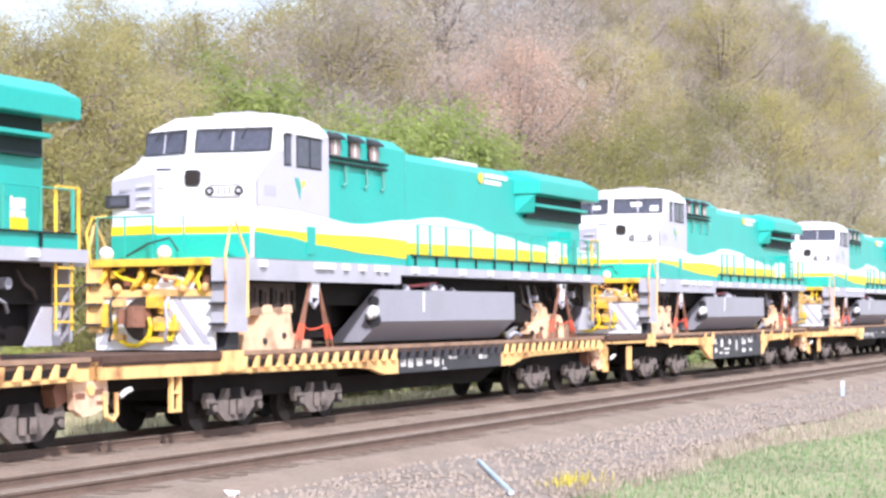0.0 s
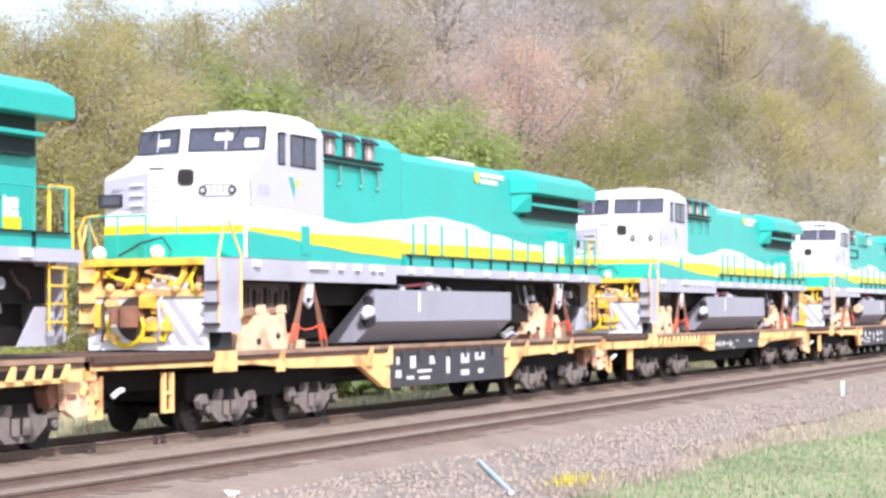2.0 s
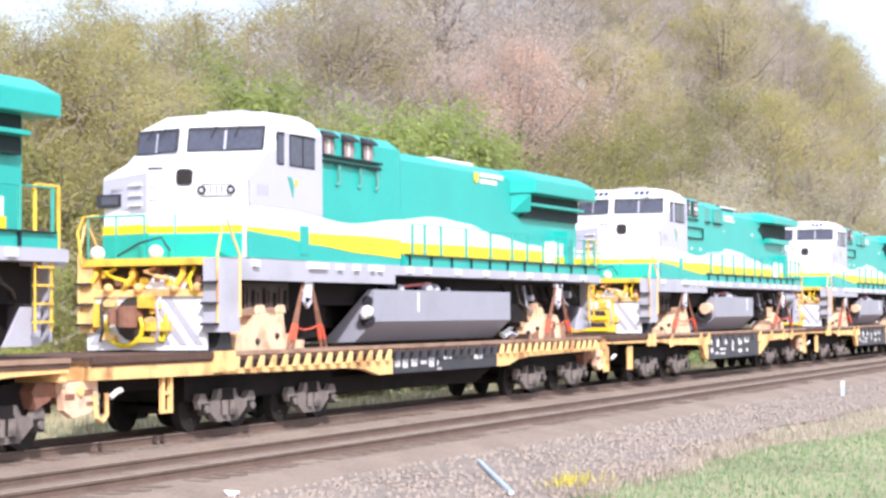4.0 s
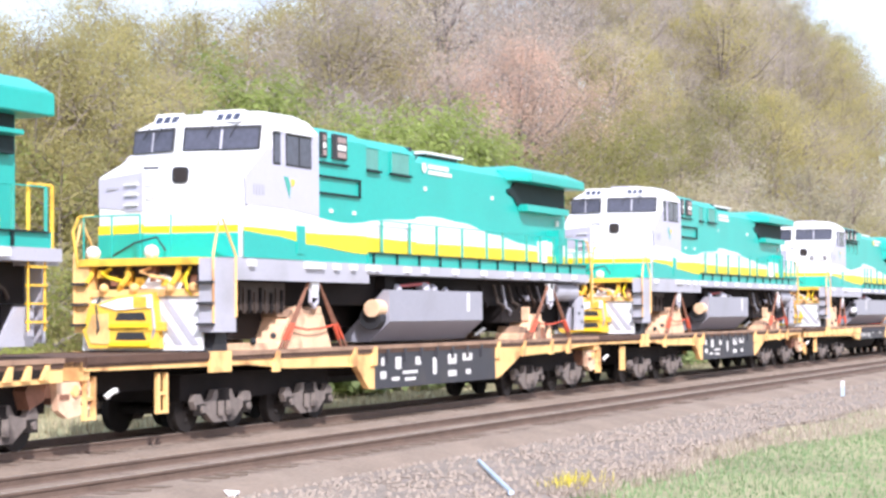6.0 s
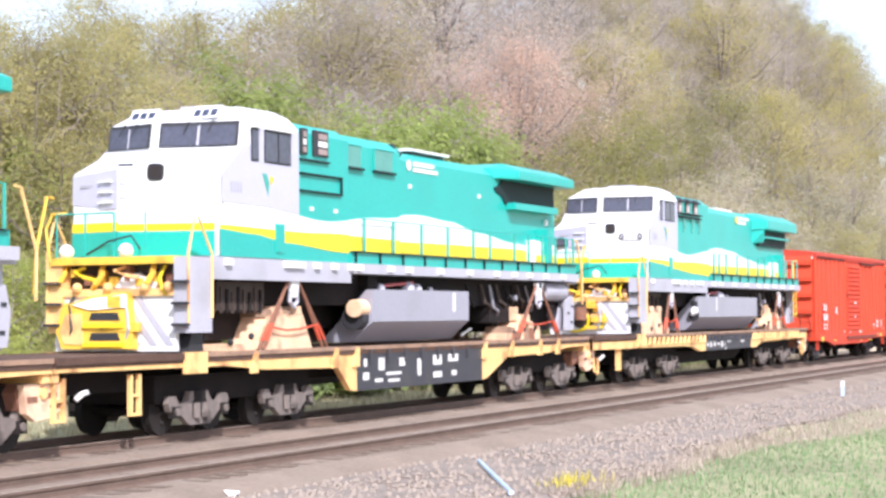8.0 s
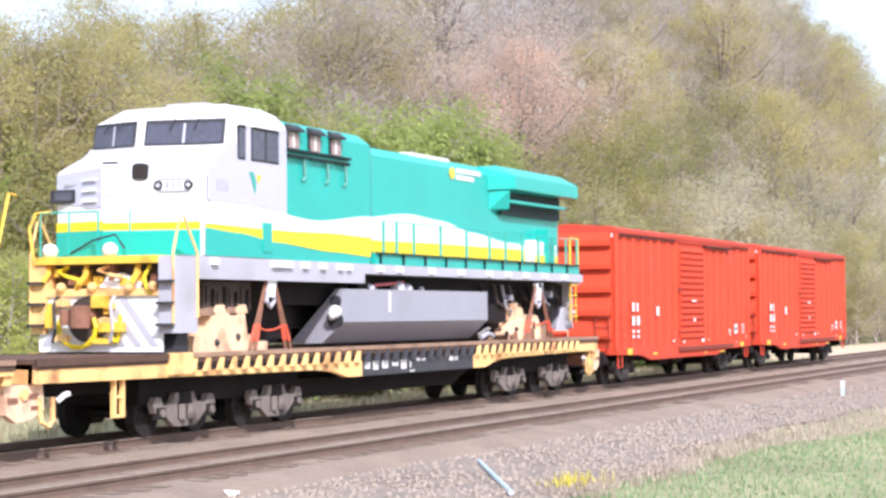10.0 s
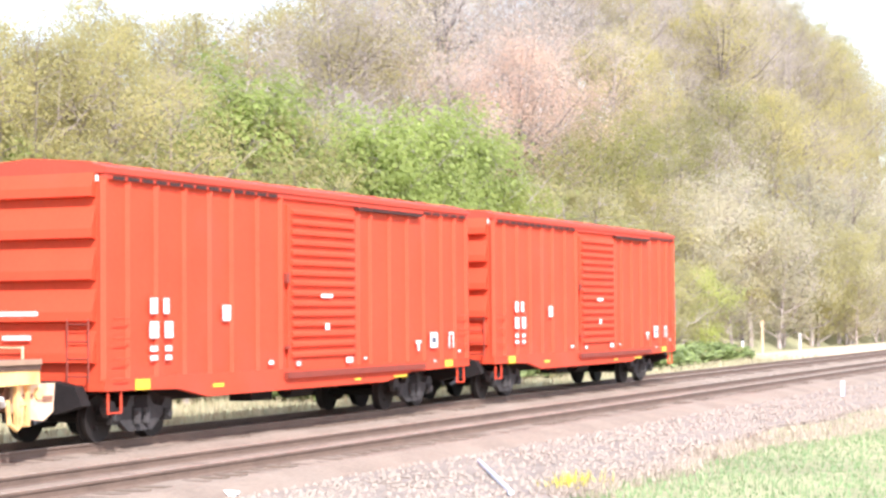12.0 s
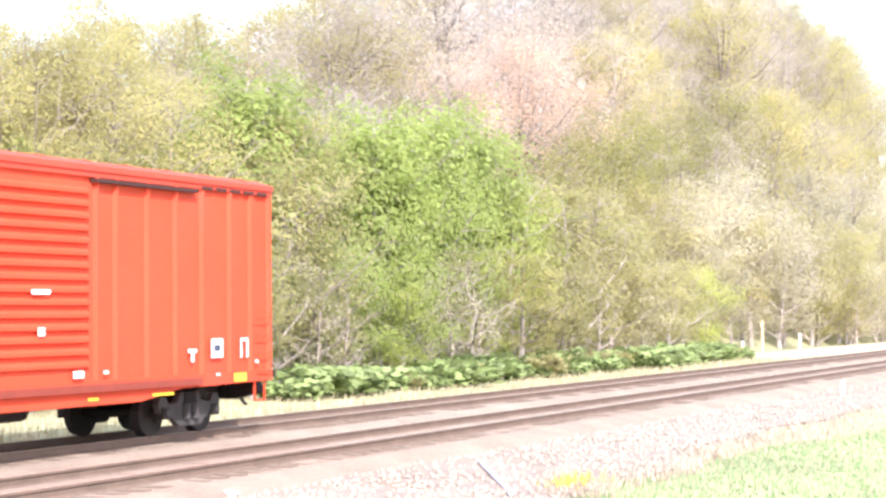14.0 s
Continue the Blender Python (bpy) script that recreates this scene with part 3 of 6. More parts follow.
bushes = [bush(61, 0.9, LEAF_DEEP, "low leafy green bush on the verge", 0.17, 800), bush(62, 0.75, LEAF_DEEP, "low light green bush on the verge", 0.15, 700),
          bush(63, 0.8, LEAF_PALE, "low olive bush on the verge", 0.12, 800)]
for i in range(74):
    x = 49 + 51.5 * (i + wood_rnd.random()) / 74
    src = bushes[2 if i % 6 == 5 else i % 2]
    y = 7.0 + wood_rnd.uniform(-0.9, 1.4)
    m = Matrix.Translation((x, y, rise(x, y))) @ Matrix.Rotation(wood_rnd.uniform(0, 6.28), 4, "Z")
    ob = copy_thing(src, m) if src in used else src
    if src not in used:
        used.add(src)
        ob.matrix_basis = m
    f = wood_rnd.uniform(0.5, 1.3)
    ob.scale = (f * 1.2, f * 1.2, f * 0.75)


# ---- locomotives ----
def tilted(bm, a, b, z0, z1, lean, out):
    """An upright pane between two plan points, leaning back by lean at its top."""
    a, b = Vector(a), Vector(b)
    d = (b - a).normalized()
    nrm = Vector((d.y, -d.x))
    if nrm.x > 0:
        nrm = -nrm
    pts = []
    for o in (0, out):
        for p, z, k in ((a, z0, 0), (b, z0, 0), (b, z1, lean), (a, z1, lean)):
            pts.append((p.x + nrm.x * o + k, p.y + nrm.y * o, z))
    hull(bm, pts)


def ladder(bm, x0, x1, y, z0, z1, n, r=0.022):
    for x in (x0, x1):
        tube(bm, (x, y, z0), (x, y, z1), r, 6)
    for i in range(n):
        z = z0 + (z1 - z0) * (i + 0.5) / n
        box(bm, x0, x1, y - 0.06, y + 0.06, z - 0.018, z + 0.018)


def locomotive(kind, papers):
    lo = tagged(new("locomotive"), "teal and white diesel locomotive with yellow stripe, " + ("twin radiator slots" if kind == 1 else "deep single radiator opening"),
                "locomotive", "locomotives carried on flatcars")
    # cab and nose
    bm = bmesh.new()
    hull(bm, [(x, s * y, z) for s in (-1, 1) for x, y, z in ((-0.1, 1.6, 3.36), (2.98, 1.6, 3.36), (2.98, 1.6, 5.55), (0.70, 1.6, 5.55), (0.02, 1.6, 5.02))])
    part("cab_base", bm, WHITE, lo, "white painted cab base", bevel=0.02)
    bm = bmesh.new()
    hull(bm, [(x, s * y, z) for s in (-1, 1) for x, y, z in ((0.95, 1.6, 5.46), (2.98, 1.6, 5.46), (2.98, 1.6, 6.05), (1.12, 1.6, 6.0),
                                                            (1.16, 1.10, 6.38), (1.7, 0.9, 6.46), (2.98, 1.0, 6.46), (2.98, 1.35, 6.30))]
         + [(0.78, -1.46, 5.46), (0.44, 0.3, 5.46), (0.72, 1.58, 5.46), (0.90, -1.46, 6.10), (0.56, 0.3, 6.12), (0.84, 1.56, 6.08)])
    part("cab", bm, WHITE, lo, "white painted steel cab", bevel=0.03)
    for s in (-1, 1):
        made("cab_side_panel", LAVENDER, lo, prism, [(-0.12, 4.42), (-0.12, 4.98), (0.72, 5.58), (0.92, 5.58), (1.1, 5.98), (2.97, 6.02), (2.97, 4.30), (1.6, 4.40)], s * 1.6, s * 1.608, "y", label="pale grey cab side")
    B, A, C = (-0.33, -1.56), (-0.80, 0.30), (-0.50, 1.56)
    bm = bmesh.new()
    hull(bm, [(*p, z) for p in (B, A, C) for z in (3.36, 5.02)] + [(0.6, s * 1.45, 5.52) for s in (-1, 1)] + [(0.6, s * 1.56, 3.36) for s in (-1, 1)] + [(-0.35, 0.35, 5.22)])
    part("nose", bm, WHITE, lo, "sloping white nose", bevel=0.025)
    # front livery bands
    for name, mat, z0, z1, out in (("teal_band", TEAL, 3.38, 3.87, 0.012), ("yellow_band", YELLOW, 3.87, 4.03, 0.014)):
        bm = bmesh.new()
        tilted(bm, B, A, z0, z1 - 0.02, 0, out)
        tilted(bm, A, C, z0, z1 + 0.02, 0, out)
        part(name, bm, mat, lo, "painted band round the nose")
    bm = bmesh.new()
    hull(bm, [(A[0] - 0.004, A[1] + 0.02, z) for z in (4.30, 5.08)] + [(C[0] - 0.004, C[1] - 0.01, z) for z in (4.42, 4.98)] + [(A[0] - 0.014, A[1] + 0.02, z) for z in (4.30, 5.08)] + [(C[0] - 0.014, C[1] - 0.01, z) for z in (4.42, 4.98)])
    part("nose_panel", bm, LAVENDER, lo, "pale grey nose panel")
    # windscreens on the two faces of the peaked front
    for (xa, ya), (xb, yb), near in (((0.76, -1.38), (0.475, 0.15), True), ((0.46, 0.44), (0.71, 1.50), False)):
        a, b = Vector((xa - 0.015, ya)), Vector((xb - 0.015, yb))
        d = (b - a).normalized()

        def pane(f0, f1, z0, z1, out, grow=0.0):
            bm = bmesh.new()
            shift = Vector((0.1875 * (z0 - 5.46), 0))
            tilted(bm, a.lerp(b, f0) - d * grow + shift, a.lerp(b, f1) + d * grow + shift, z0, z1, 0.1875 * (z1 - z0), out)
            return bm
        rim = part("windscreen_frame", pane(0, 1, 5.575, 6.075, 0.03, 0.05), SEAL, lo, "black rubber window seal", bevel=0.012)
        part("windscreen", pane(0, 1, 5.60, 5.995, 0.036), GLASS, rim, "dark glossy glass")
        for f0, f1, za, zb in (((0.42, 0.66, 5.80, 5.94), (0.06, 0.24, 5.64, 5.82)) if near else ((0.2, 0.48, 5.72, 5.86),)) if papers else ():
            part("paper_sheet", pane(f0, f1, za, zb, 0.042), PAPER, rim, "white paper in the window")
        # pale upright bar painted on the glass in place of a reflection
        part("divider", pane(0.485, 0.515, 5.60, 5.995, 0.046), SILL, rim)
        for f in (0.3, 0.62):
            p = a.lerp(b, f)
            made("wiper", SEAL, rim, tube, (p.x + 0.05, p.y, 6.10), (p.x - 0.03, p.y + 0.1, 5.85), 0.012, 5)
    # headlight, number panel, nose door, corner light, number boards
    u = Vector((A[0] - B[0], A[1] - B[1], 0)).normalized()
    nn = Vector((-u.y, u.x, 0))
    def on_nose(f, z):
        return Vector((B[0] + (A[0] - B[0]) * f, B[1] + (A[1] - B[1]) * f, z))
    p = on_nose(0.61, 5.0 if kind == 2 else 4.97)
    bm = bmesh.new()
    corners = [(math.copysign(abs(math.cos(w)) ** 0.5, math.cos(w)), math.copysign(abs(math.sin(w)) ** 0.5, math.sin(w))) for w in steps(0, 5.89, 15)]
    hull(bm, [p + u * 0.165 * ca + Vector((0, 0, 0.165 * cb)) + nn * d for ca, cb in corners for d in (-0.06, 0.03)])
    hl = part("headlight", bm, SEAL, lo, "rounded square black headlight housing")
    bm = bmesh.new()
    hull(bm, [p + u * 0.13 * ca + Vector((0, 0, 0.125 * cb)) + nn * d for ca, cb in corners for d in (0.02, 0.036)])
    part("lens", bm, LAMPBROWN, hl, "dark brown lens")
    if kind == 1:
        bm = bmesh.new()
        tilted(bm, on_nose(0.08, 0).xy, on_nose(0.46, 0).xy, 4.57, 4.84, 0, 0.018)
        plate = part("number_panel", bm, WHITE, lo, "pale panel with dark marks")
        for f in (0.115, 0.425):
            c = on_nose(f, 4.70)
            made("panel_lamp", LAMPBROWN, plate, tube, c, c + nn * 0.045, 0.09, 14, label="round dark lamp at the panel's end")
            made("panel_lamp_lens", SILL, plate, tube, c + nn * 0.02, c + nn * 0.05, 0.045, 10)
        for z in (4.575, 4.80):
            bm = bmesh.new()
            tilted(bm, on_nose(0.10, 0).xy, on_nose(0.43, 0).xy, z, z + 0.035, 0, 0.03)
            part("panel_edge", bm, TANK, plate)
        for f in (0.20, 0.255, 0.32):
            bm = bmesh.new()
            tilted(bm, on_nose(f, 0).xy, on_nose(f + 0.026, 0).xy, 4.63, 4.78, 0, 0.026)
            part("mark", bm, TANK, plate)
    else:
        for y0 in (-0.92, 0.53):
            bm = bmesh.new()
            hull(bm, [(x, y, z) for y in (y0 - 0.08, y0 + 0.57) for x, z in ((0.72, 6.14), (0.95, 6.42), (1.15, 6.30))])
            nb = part("number_board", bm, WHITE, lo, "white number board above the windscreen", bevel=0.015)
            for k in range(3):
                bm = bmesh.new()
                hull(bm, [(x - 0.012, y, z) for y in (y0 - 0.02 + k * 0.19, y0 + k * 0.19 + 0.12) for x, z in ((0.765, 6.2), (0.885, 6.34), (0.9, 6.34), (0.78, 6.2))])
                part("mark", bm, INK, nb)
    bm = bmesh.new()
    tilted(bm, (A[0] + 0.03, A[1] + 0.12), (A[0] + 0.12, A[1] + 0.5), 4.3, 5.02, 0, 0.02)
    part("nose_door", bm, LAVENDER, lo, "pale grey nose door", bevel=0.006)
    if kind == 1:
        cl = made("corner_light_box", SEAL, lo, box, -0.64, -0.45, 1.02, 1.62, 4.42, 4.68, label="dark boxed corner light")
        made("lens", GLASS, cl, box, -0.655, -0.64, 1.1, 1.5, 4.47, 4.63)
    for z in (4.42, 4.62, 4.82):
        bm = bmesh.new()
        tilted(bm, (A[0] + 0.02, A[1] + 0.14), (A[0] + 0.11, A[1] + 0.5), z, z + 0.03, 0, 0.06)
        part("nose_rung", bm, WHITE, lo)
    bm = bmesh.new()
    tilted(bm, (-0.66, 0.55), (-0.56, 1.3), 4.75, 4.8, 0, 0.05)
    part("grab_iron", bm, SILL, lo)
    for z in (4.58, 4.84):
        c = on_nose(0.93, z)
        made("nose_handhold", SILL, lo, pipe, [c + nn * 0.01 - u * 0.09, c + nn * 0.07 - u * 0.07, c + nn * 0.07 + u * 0.07, c + nn * 0.01 + u * 0.09], 0.016, 6, label="grey handhold on the nose")
    bm = bmesh.new()
    tilted(bm, on_nose(0.84, 0).xy, on_nose(1.0, 0).xy, 5.12, 5.17, 0, 0.02)
    part("nose_slot", bm, SEAL, lo, "dark slot on the nose")
    # side windows, logo, grab iron
    for s in (-1, 1):
        y = s * 1.606
        for x0, x1 in ((1.02, 1.24), (1.55, 2.58)):
            f = made("side_window_frame", SEAL, lo, box, x0 - 0.04, x1 + 0.04, min(y, y + s * 0.012), max(y, y + s * 0.012), 5.28, 5.94)
            panes = ((x0, x1),) if x1 - x0 < 0.5 else ((x0, x0 + 0.48), (x0 + 0.56, x1))
            for a, b in panes:
                made("side_window", GLASS, f, box, a, b, min(y + s * 0.012, y + s * 0.02), max(y + s * 0.012, y + s * 0.02), 5.32, 5.90)
            made("sunshade", WHITE, lo, box, x0 - 0.05, x1 + 0.05, min(y, y + s * 0.07), max(y, y + s * 0.07), 5.95, 5.985)
        yy = y + s * 0.004
        v = made("logo", DEEPTEAL, lo, prism, [(1.42, 5.06), (1.60, 5.06), (1.71, 4.88), (1.66, 4.62)], yy, yy + s * 0.004, "y", label="plain teal wedge-shaped emblem")
        made("logo_accent", SAFETY, v, prism, [(1.71, 5.02), (1.90, 5.02), (1.90, 4.94), (1.77, 4.84)], yy, yy + s * 0.004, "y")
        bm = bmesh.new()
        for k in range(4):
            box(bm, 0.18 + k * 0.12, 0.26 + k * 0.12, min(yy, yy + s * 0.003), max(yy, yy + s * 0.003), 4.62, 4.84)
        part("faint_lettering", bm, SILL, lo, "faint grey lettering bars")
        made("battery_vent", TEAL, lo, box, 1.95, 2.30, min(y, y + s * 0.03), max(y, y + s * 0.03), 3.50, 4.08, label="teal box vent below the cab")
    made("roof_hatch", SILL, lo, box, 1.7, 2.6, -0.45, 0.45, 6.44, 6.52, label="grey roof hatch", bevel=0.02)
    # hoods
    bm = bmesh.new()
    for xa, xb in ((2.98, 6.9 if kind == 1 else 5.31),):
        prism(bm, [(-1.57, 3.36), (1.57, 3.36), (1.57, 6.02), (1.25, 6.25), (-1.25, 6.25), (-1.57, 6.02)], xa, xb, "x")
    part("equipment_hood", bm, TEAL, lo, "teal wide equipment hood", bevel=0.02)
    if kind == 1:
        bm = bmesh.new()
        hull(bm, [(6.9, s * y, z) for s in (-1, 1) for y, z in ((1.57, 3.66), (1.57, 6.02), (1.25, 6.25))] + [(8.1, s * y, z) for s in (-1, 1) for y, z in ((1.03, 3.66), (1.03, 6.0), (0.8, 6.25))] + [(8.5, s * 0.8, 6.0) for s in (-1, 1)])
        part("tapered_hood", bm, TEAL, lo, "teal hood panel that tapers inwards", bevel=0.015)
    else:
        made("middle_hood", TEAL, lo, prism, [(-1.45, 3.45), (1.45, 3.45), (1.45, 5.98), (1.15, 6.22), (-1.15, 6.22), (-1.45, 5.98)], 5.31, 8.2, "x", label="teal middle hood", bevel=0.02)
        for s in (-1, 1):
            for k, r in enumerate((0.09, 0.07, 0.06)):
                made("hood_pipe", SEAL if k % 2 == 0 else DEEPTEAL, lo, pipe, [(8.2, s * 1.2, 6.12 - 0.05 * k), (8.45 + 0.2 * k, s * 1.15, 6.16 - 0.06 * k), (8.6 + 0.2 * k, s * 1.0, 5.98)], r, 6, label="dark bent pipe behind the hood")
    bm = bmesh.new()
    prism(bm, [(-1.02, 3.45), (1.02, 3.45), (1.02, 5.92), (0.72, 6.14), (-0.72, 6.14), (-1.02, 5.92)], 8.0, 15.6, "x")
    part("engine_hood", bm, TEAL, lo, "teal engine hood with doors", bevel=0.02)
    if kind == 1:
        made("exhaust_cover", WHITE, lo, box, 10.8, 13.2, -0.75, 0.75, 6.12, 6.205, label="pale exhaust stack cover", bevel=0.04)
        made("exhaust_outlet", SEAL, lo, box, 11.4, 12.4, -0.3, 0.3, 6.20, 6.24)
    else:
        made("exhaust_base", SEAL, lo, box, 10.5, 12.5, -0.66, 0.66, 6.12, 6.24, label="dark base of the exhaust cover")
        made("exhaust_cover", WHITE, lo, box, 10.3, 12.7, -0.75, 0.75, 6.24, 6.30, label="thin pale exhaust cover", bevel=0.02)
    for s in (-1, 1):
        for x in (9.6, 13.9) if kind == 2 else ():
            made("hood_light", STENCIL, lo, box, x, x + 0.12, min(s * 1.02, s * 1.06), max(s * 1.02, s * 1.06), 5.26, 5.36, label="small white fitting on the hood")
    # vents and ledges on the equipment hood
    for s in (-1, 1):
        y = s * 1.57
        if kind == 1:
            for x0 in (3.0, 3.95, 4.9):
                v = made("intake_vent", SEAL, lo, box, x0, x0 + 0.5, min(y, y + s * 0.05), max(y, y + s * 0.05), 5.70, 6.12, label="dark air intake")
                made("screen", VENT, v, box, x0 + 0.04, x0 + 0.46, min(y + s * 0.05, y + s * 0.065), max(y + s * 0.05, y + s * 0.065), 5.66, 6.0, label="rusty metal screen")
                made("screen_strip", STENCIL, v, box, x0 + 0.18, x0 + 0.27, min(y + s * 0.06, y + s * 0.072), max(y + s * 0.06, y + s * 0.072), 5.68, 5.98)
                made("rain_hood", SEAL, v, prism, [(y, 6.02), (y + s * 0.16, 6.0), (y + s * 0.16, 6.05), (y, 6.16)], x0 - 0.04, x0 + 0.54, "x")
            for x0, x1, z in ((2.99, 3.85, 5.50), (3.95, 5.0, 5.50), (5.1, 5.75, 5.50), (2.99, 5.8, 5.62)):
                made("ledge", GRILLE_AND_SHADE, lo, box, x0, x1, min(y, y + s * 0.10), max(y, y + s * 0.10), z - 0.025, z + 0.025, label="dark narrow ledge")
            for x0 in (3.7, 4.75, 5.6):
                made("drain_pipe", SCREEN, lo, pipe, [(x0, y + s * 0.05, 5.48), (x0 + 0.05, y + s * 0.06, 5.1), (x0 - 0.05, y + s * 0.03, 5.02)], 0.03, 6)
        else:
            for xa, xb in ((3.06, 3.34), (3.62, 4.28)):
                v = made("intake_vent", SEAL, lo, box, xa, xb, min(y, y + s * 0.05), max(y, y + s * 0.05), 5.58, 6.12, label="dark air intake")
                for k in range(3):
                    z = 5.62 + 0.16 * k
                    made("screen", VENT if k % 2 == 0 else STENCIL, v, box, xa + 0.3 * (xb - xa), xb - 0.06, min(y + s * 0.05, y + s * 0.06), max(y + s * 0.05, y + s * 0.06), z, z + 0.12, label="rusty pale screen")
            for xa, xb in ((5.15, 6.15), (6.8, 7.8)):
                v = made("hood_panel", SCREEN, lo, box, xa, xb, min(s * 1.45, s * 1.475), max(s * 1.45, s * 1.475), 5.50, 5.98, label="grey-teal screened panel")
                made("panel_rim", TEAL, v, pipe, [(xa, s * 1.475, 5.50), (xa, s * 1.475, 5.98), (xb, s * 1.475, 5.98), (xb, s * 1.475, 5.50)], 0.02, 5)
                made("panel_sill", GRILLE_AND_SHADE, v, box, xa - 0.05, xb + 0.05, min(s * 1.45, s * 1.54), max(s * 1.45, s * 1.54), 5.44, 5.49, label="dark narrow ledge")
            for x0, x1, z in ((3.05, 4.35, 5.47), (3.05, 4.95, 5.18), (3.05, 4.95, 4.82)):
                made("ledge", GRILLE_AND_SHADE, lo, box, x0, x1, min(y, y + s * 0.06), max(y, y + s * 0.06), z - 0.02, z + 0.02, label="dark narrow ledge")
            made("ledge", GRILLE_AND_SHADE, lo, box, 4.91, 4.95, min(y, y + s * 0.05), max(y, y + s * 0.05), 4.84, 5.16)
            for x0 in (3.5, 4.6):
                made("marker", STENCIL, lo, box, x0, x0 + 0.14, min(y, y + s * 0.03), max(y, y + s * 0.03), 4.42, 4.5)
    # radiator section
    bm = bmesh.new()
    prism(bm, [(-1.02, 3.45), (1.02, 3.45), (1.02, 5.7), (-1.02, 5.7)], 15.6, 20.4, "x")
    part("radiator_body", bm, TEAL, lo, "teal radiator compartment", bevel=0.015)
    bm = bmesh.new()
    z0, z1, z2 = (5.56, 5.93, 6.22) if kind == 1 else (5.84, 6.08, 6.30)
    hull(bm, [(x, s * y, z) for s in (-1, 1) for x, y, z in ((15.05, 1.03, 5.5 if kind == 1 else 5.85), (15.05, 1.03, 5.9), (15.9, 1.5, z0), (15.9, 1.5, z1), (20.85, 1.5, z0), (20.85, 1.5, z1), (15.05, 0.8, 6.14), (15.9, 0.95, z2), (20.85, 0.95, z2))])
    part("radiator_wing", bm, TEAL, lo, "overhanging teal radiator wing", bevel=0.02)
    for s in (-1, 1):
        if kind == 1:
            for za, zb in ((5.29, 5.55), (4.90, 5.19)):
                g = made("radiator_slot", GRILLE_AND_SHADE, lo, box, 15.75, 20.2, min(s * 1.0, s * 1.16), max(s * 1.0, s * 1.16), za, zb, label="dark radiator opening")
            bm = bmesh.new()
            hull(bm, [(x, s * y, z) for x, y, z in ((15.5, 1.03, 5.28), (15.95, 1.36, 5.21), (15.95, 1.36, 5.29), (20.2, 1.36, 5.21), (20.2, 1.36, 5.29), (20.2, 1.02, 5.31), (20.2, 1.02, 5.19), (15.5, 1.03, 5.20))])
            part("radiator_lip", bm, TEAL, lo, bevel=0.01)
            bm = bmesh.new()
            hull(bm, [(x, s * y, z) for x, y, z in ((15.2, 1.02, 5.5), (15.2, 1.02, 5.0), (15.75, 1.40, 5.52), (15.9, 1.02, 4.95), (15.95, 1.3, 5.05), (15.95, 1.02, 5.5))])
            part("radiator_cheek", bm, TEAL, lo)
        else:
            bm = bmesh.new()
            prism(bm, [(15.1, 5.52), (15.1, 5.62), (15.4, 5.66), (15.7, 5.84), (20.25, 5.84), (20.25, 5.20), (15.95, 5.20), (15.65, 5.40)], s * 1.02, s * 1.06, "y")
            part("radiator_slot", bm, GRILLE_AND_SHADE, lo, "deep dark radiator opening")
            made("radiator_lip", TEAL, lo, box, 16.1, 19.9, min(s * 1.02, s * 1.3), max(s * 1.02, s * 1.16), 5.06, 5.24, bevel=0.01)
            made("marker_lamp", STENCIL, lo, box, 19.4, 19.55, min(s * 1.02, s * 1.1), max(s * 1.02, s * 1.1), 4.75, 4.9)
        if kind == 1:
            made("hood_emblem", REFLECT, lo, tube, (12.72, s * 1.03, 5.80), (12.72, s * 1.05, 5.80), 0.15, 14, label="round yellow emblem with dark rim")
            for k, (za, zb, xe) in enumerate(((5.83, 5.95, 14.6), (5.66, 5.78, 14.15))):
                made("lettering_bar", STENCIL, lo, box, 12.98, xe, min(s * 1.03, s * 1.04), max(s * 1.03, s * 1.04), za, zb)
        else:
            made("hood_emblem", STENCIL, lo, tube, (9.6, s * 1.03, 5.82), (9.6, s * 1.05, 5.82), 0.13, 14)
            for k, (za, zb, xe) in enumerate(((5.82, 5.93, 11.1), (5.68, 5.78, 11.3))):
                made("lettering_bar", STENCIL, lo, box, 9.85, xe, min(s * 1.03, s * 1.04), max(s * 1.03, s * 1.04), za, zb)
    # livery waves along the sides
    white_top = curve([(-0.4, 4.42), (1.5, 4.40), (4.2, 4.22), (7.0, 4.42), (10.2, 4.64), (12.0, 4.56), (14.0, 4.34), (16.5, 4.16), (19.5, 4.02)])
    yellow_top = curve([(-0.4, 3.98), (2.8, 3.95), (5.0, 3.98), (7.4, 3.95), (13, 3.99), (17, 4.0), (20, 3.9)])
    yellow_low = curve([(-0.4, 3.90), (1.0, 3.84), (2.6, 3.70), (5.1, 3.58), (7.2, 3.52), (20, 3.5)])
    for s in (-1, 1):
        spans = ((1.57, steps(2.98, 6.9, 14)), (1.03, steps(8.1, 19.6, 40))) if kind == 1 else ((1.57, steps(2.98, 5.31, 10)), (1.45, steps(5.31, 8.2, 12)), (1.03, steps(8.2, 19.6, 40)))
        bands = [("white_wave", WHITE, yellow_top, white_top, y, xr) for y, xr in spans] + [("yellow_wave", YELLOW, yellow_low, yellow_top, y, xr) for y, xr in spans]
        for name, mat, a, b, y, xr in bands + [("yellow_wave", YELLOW, yellow_low, yellow_top, 1.6, steps(-0.2, 2.98, 12)), ("teal_band", TEAL, lambda x: 3.37, yellow_low, 1.6, steps(-0.2, 2.98, 12))]:
            bm = bmesh.new()
            band(bm, xr, a, b, s * y, s * 0.012)
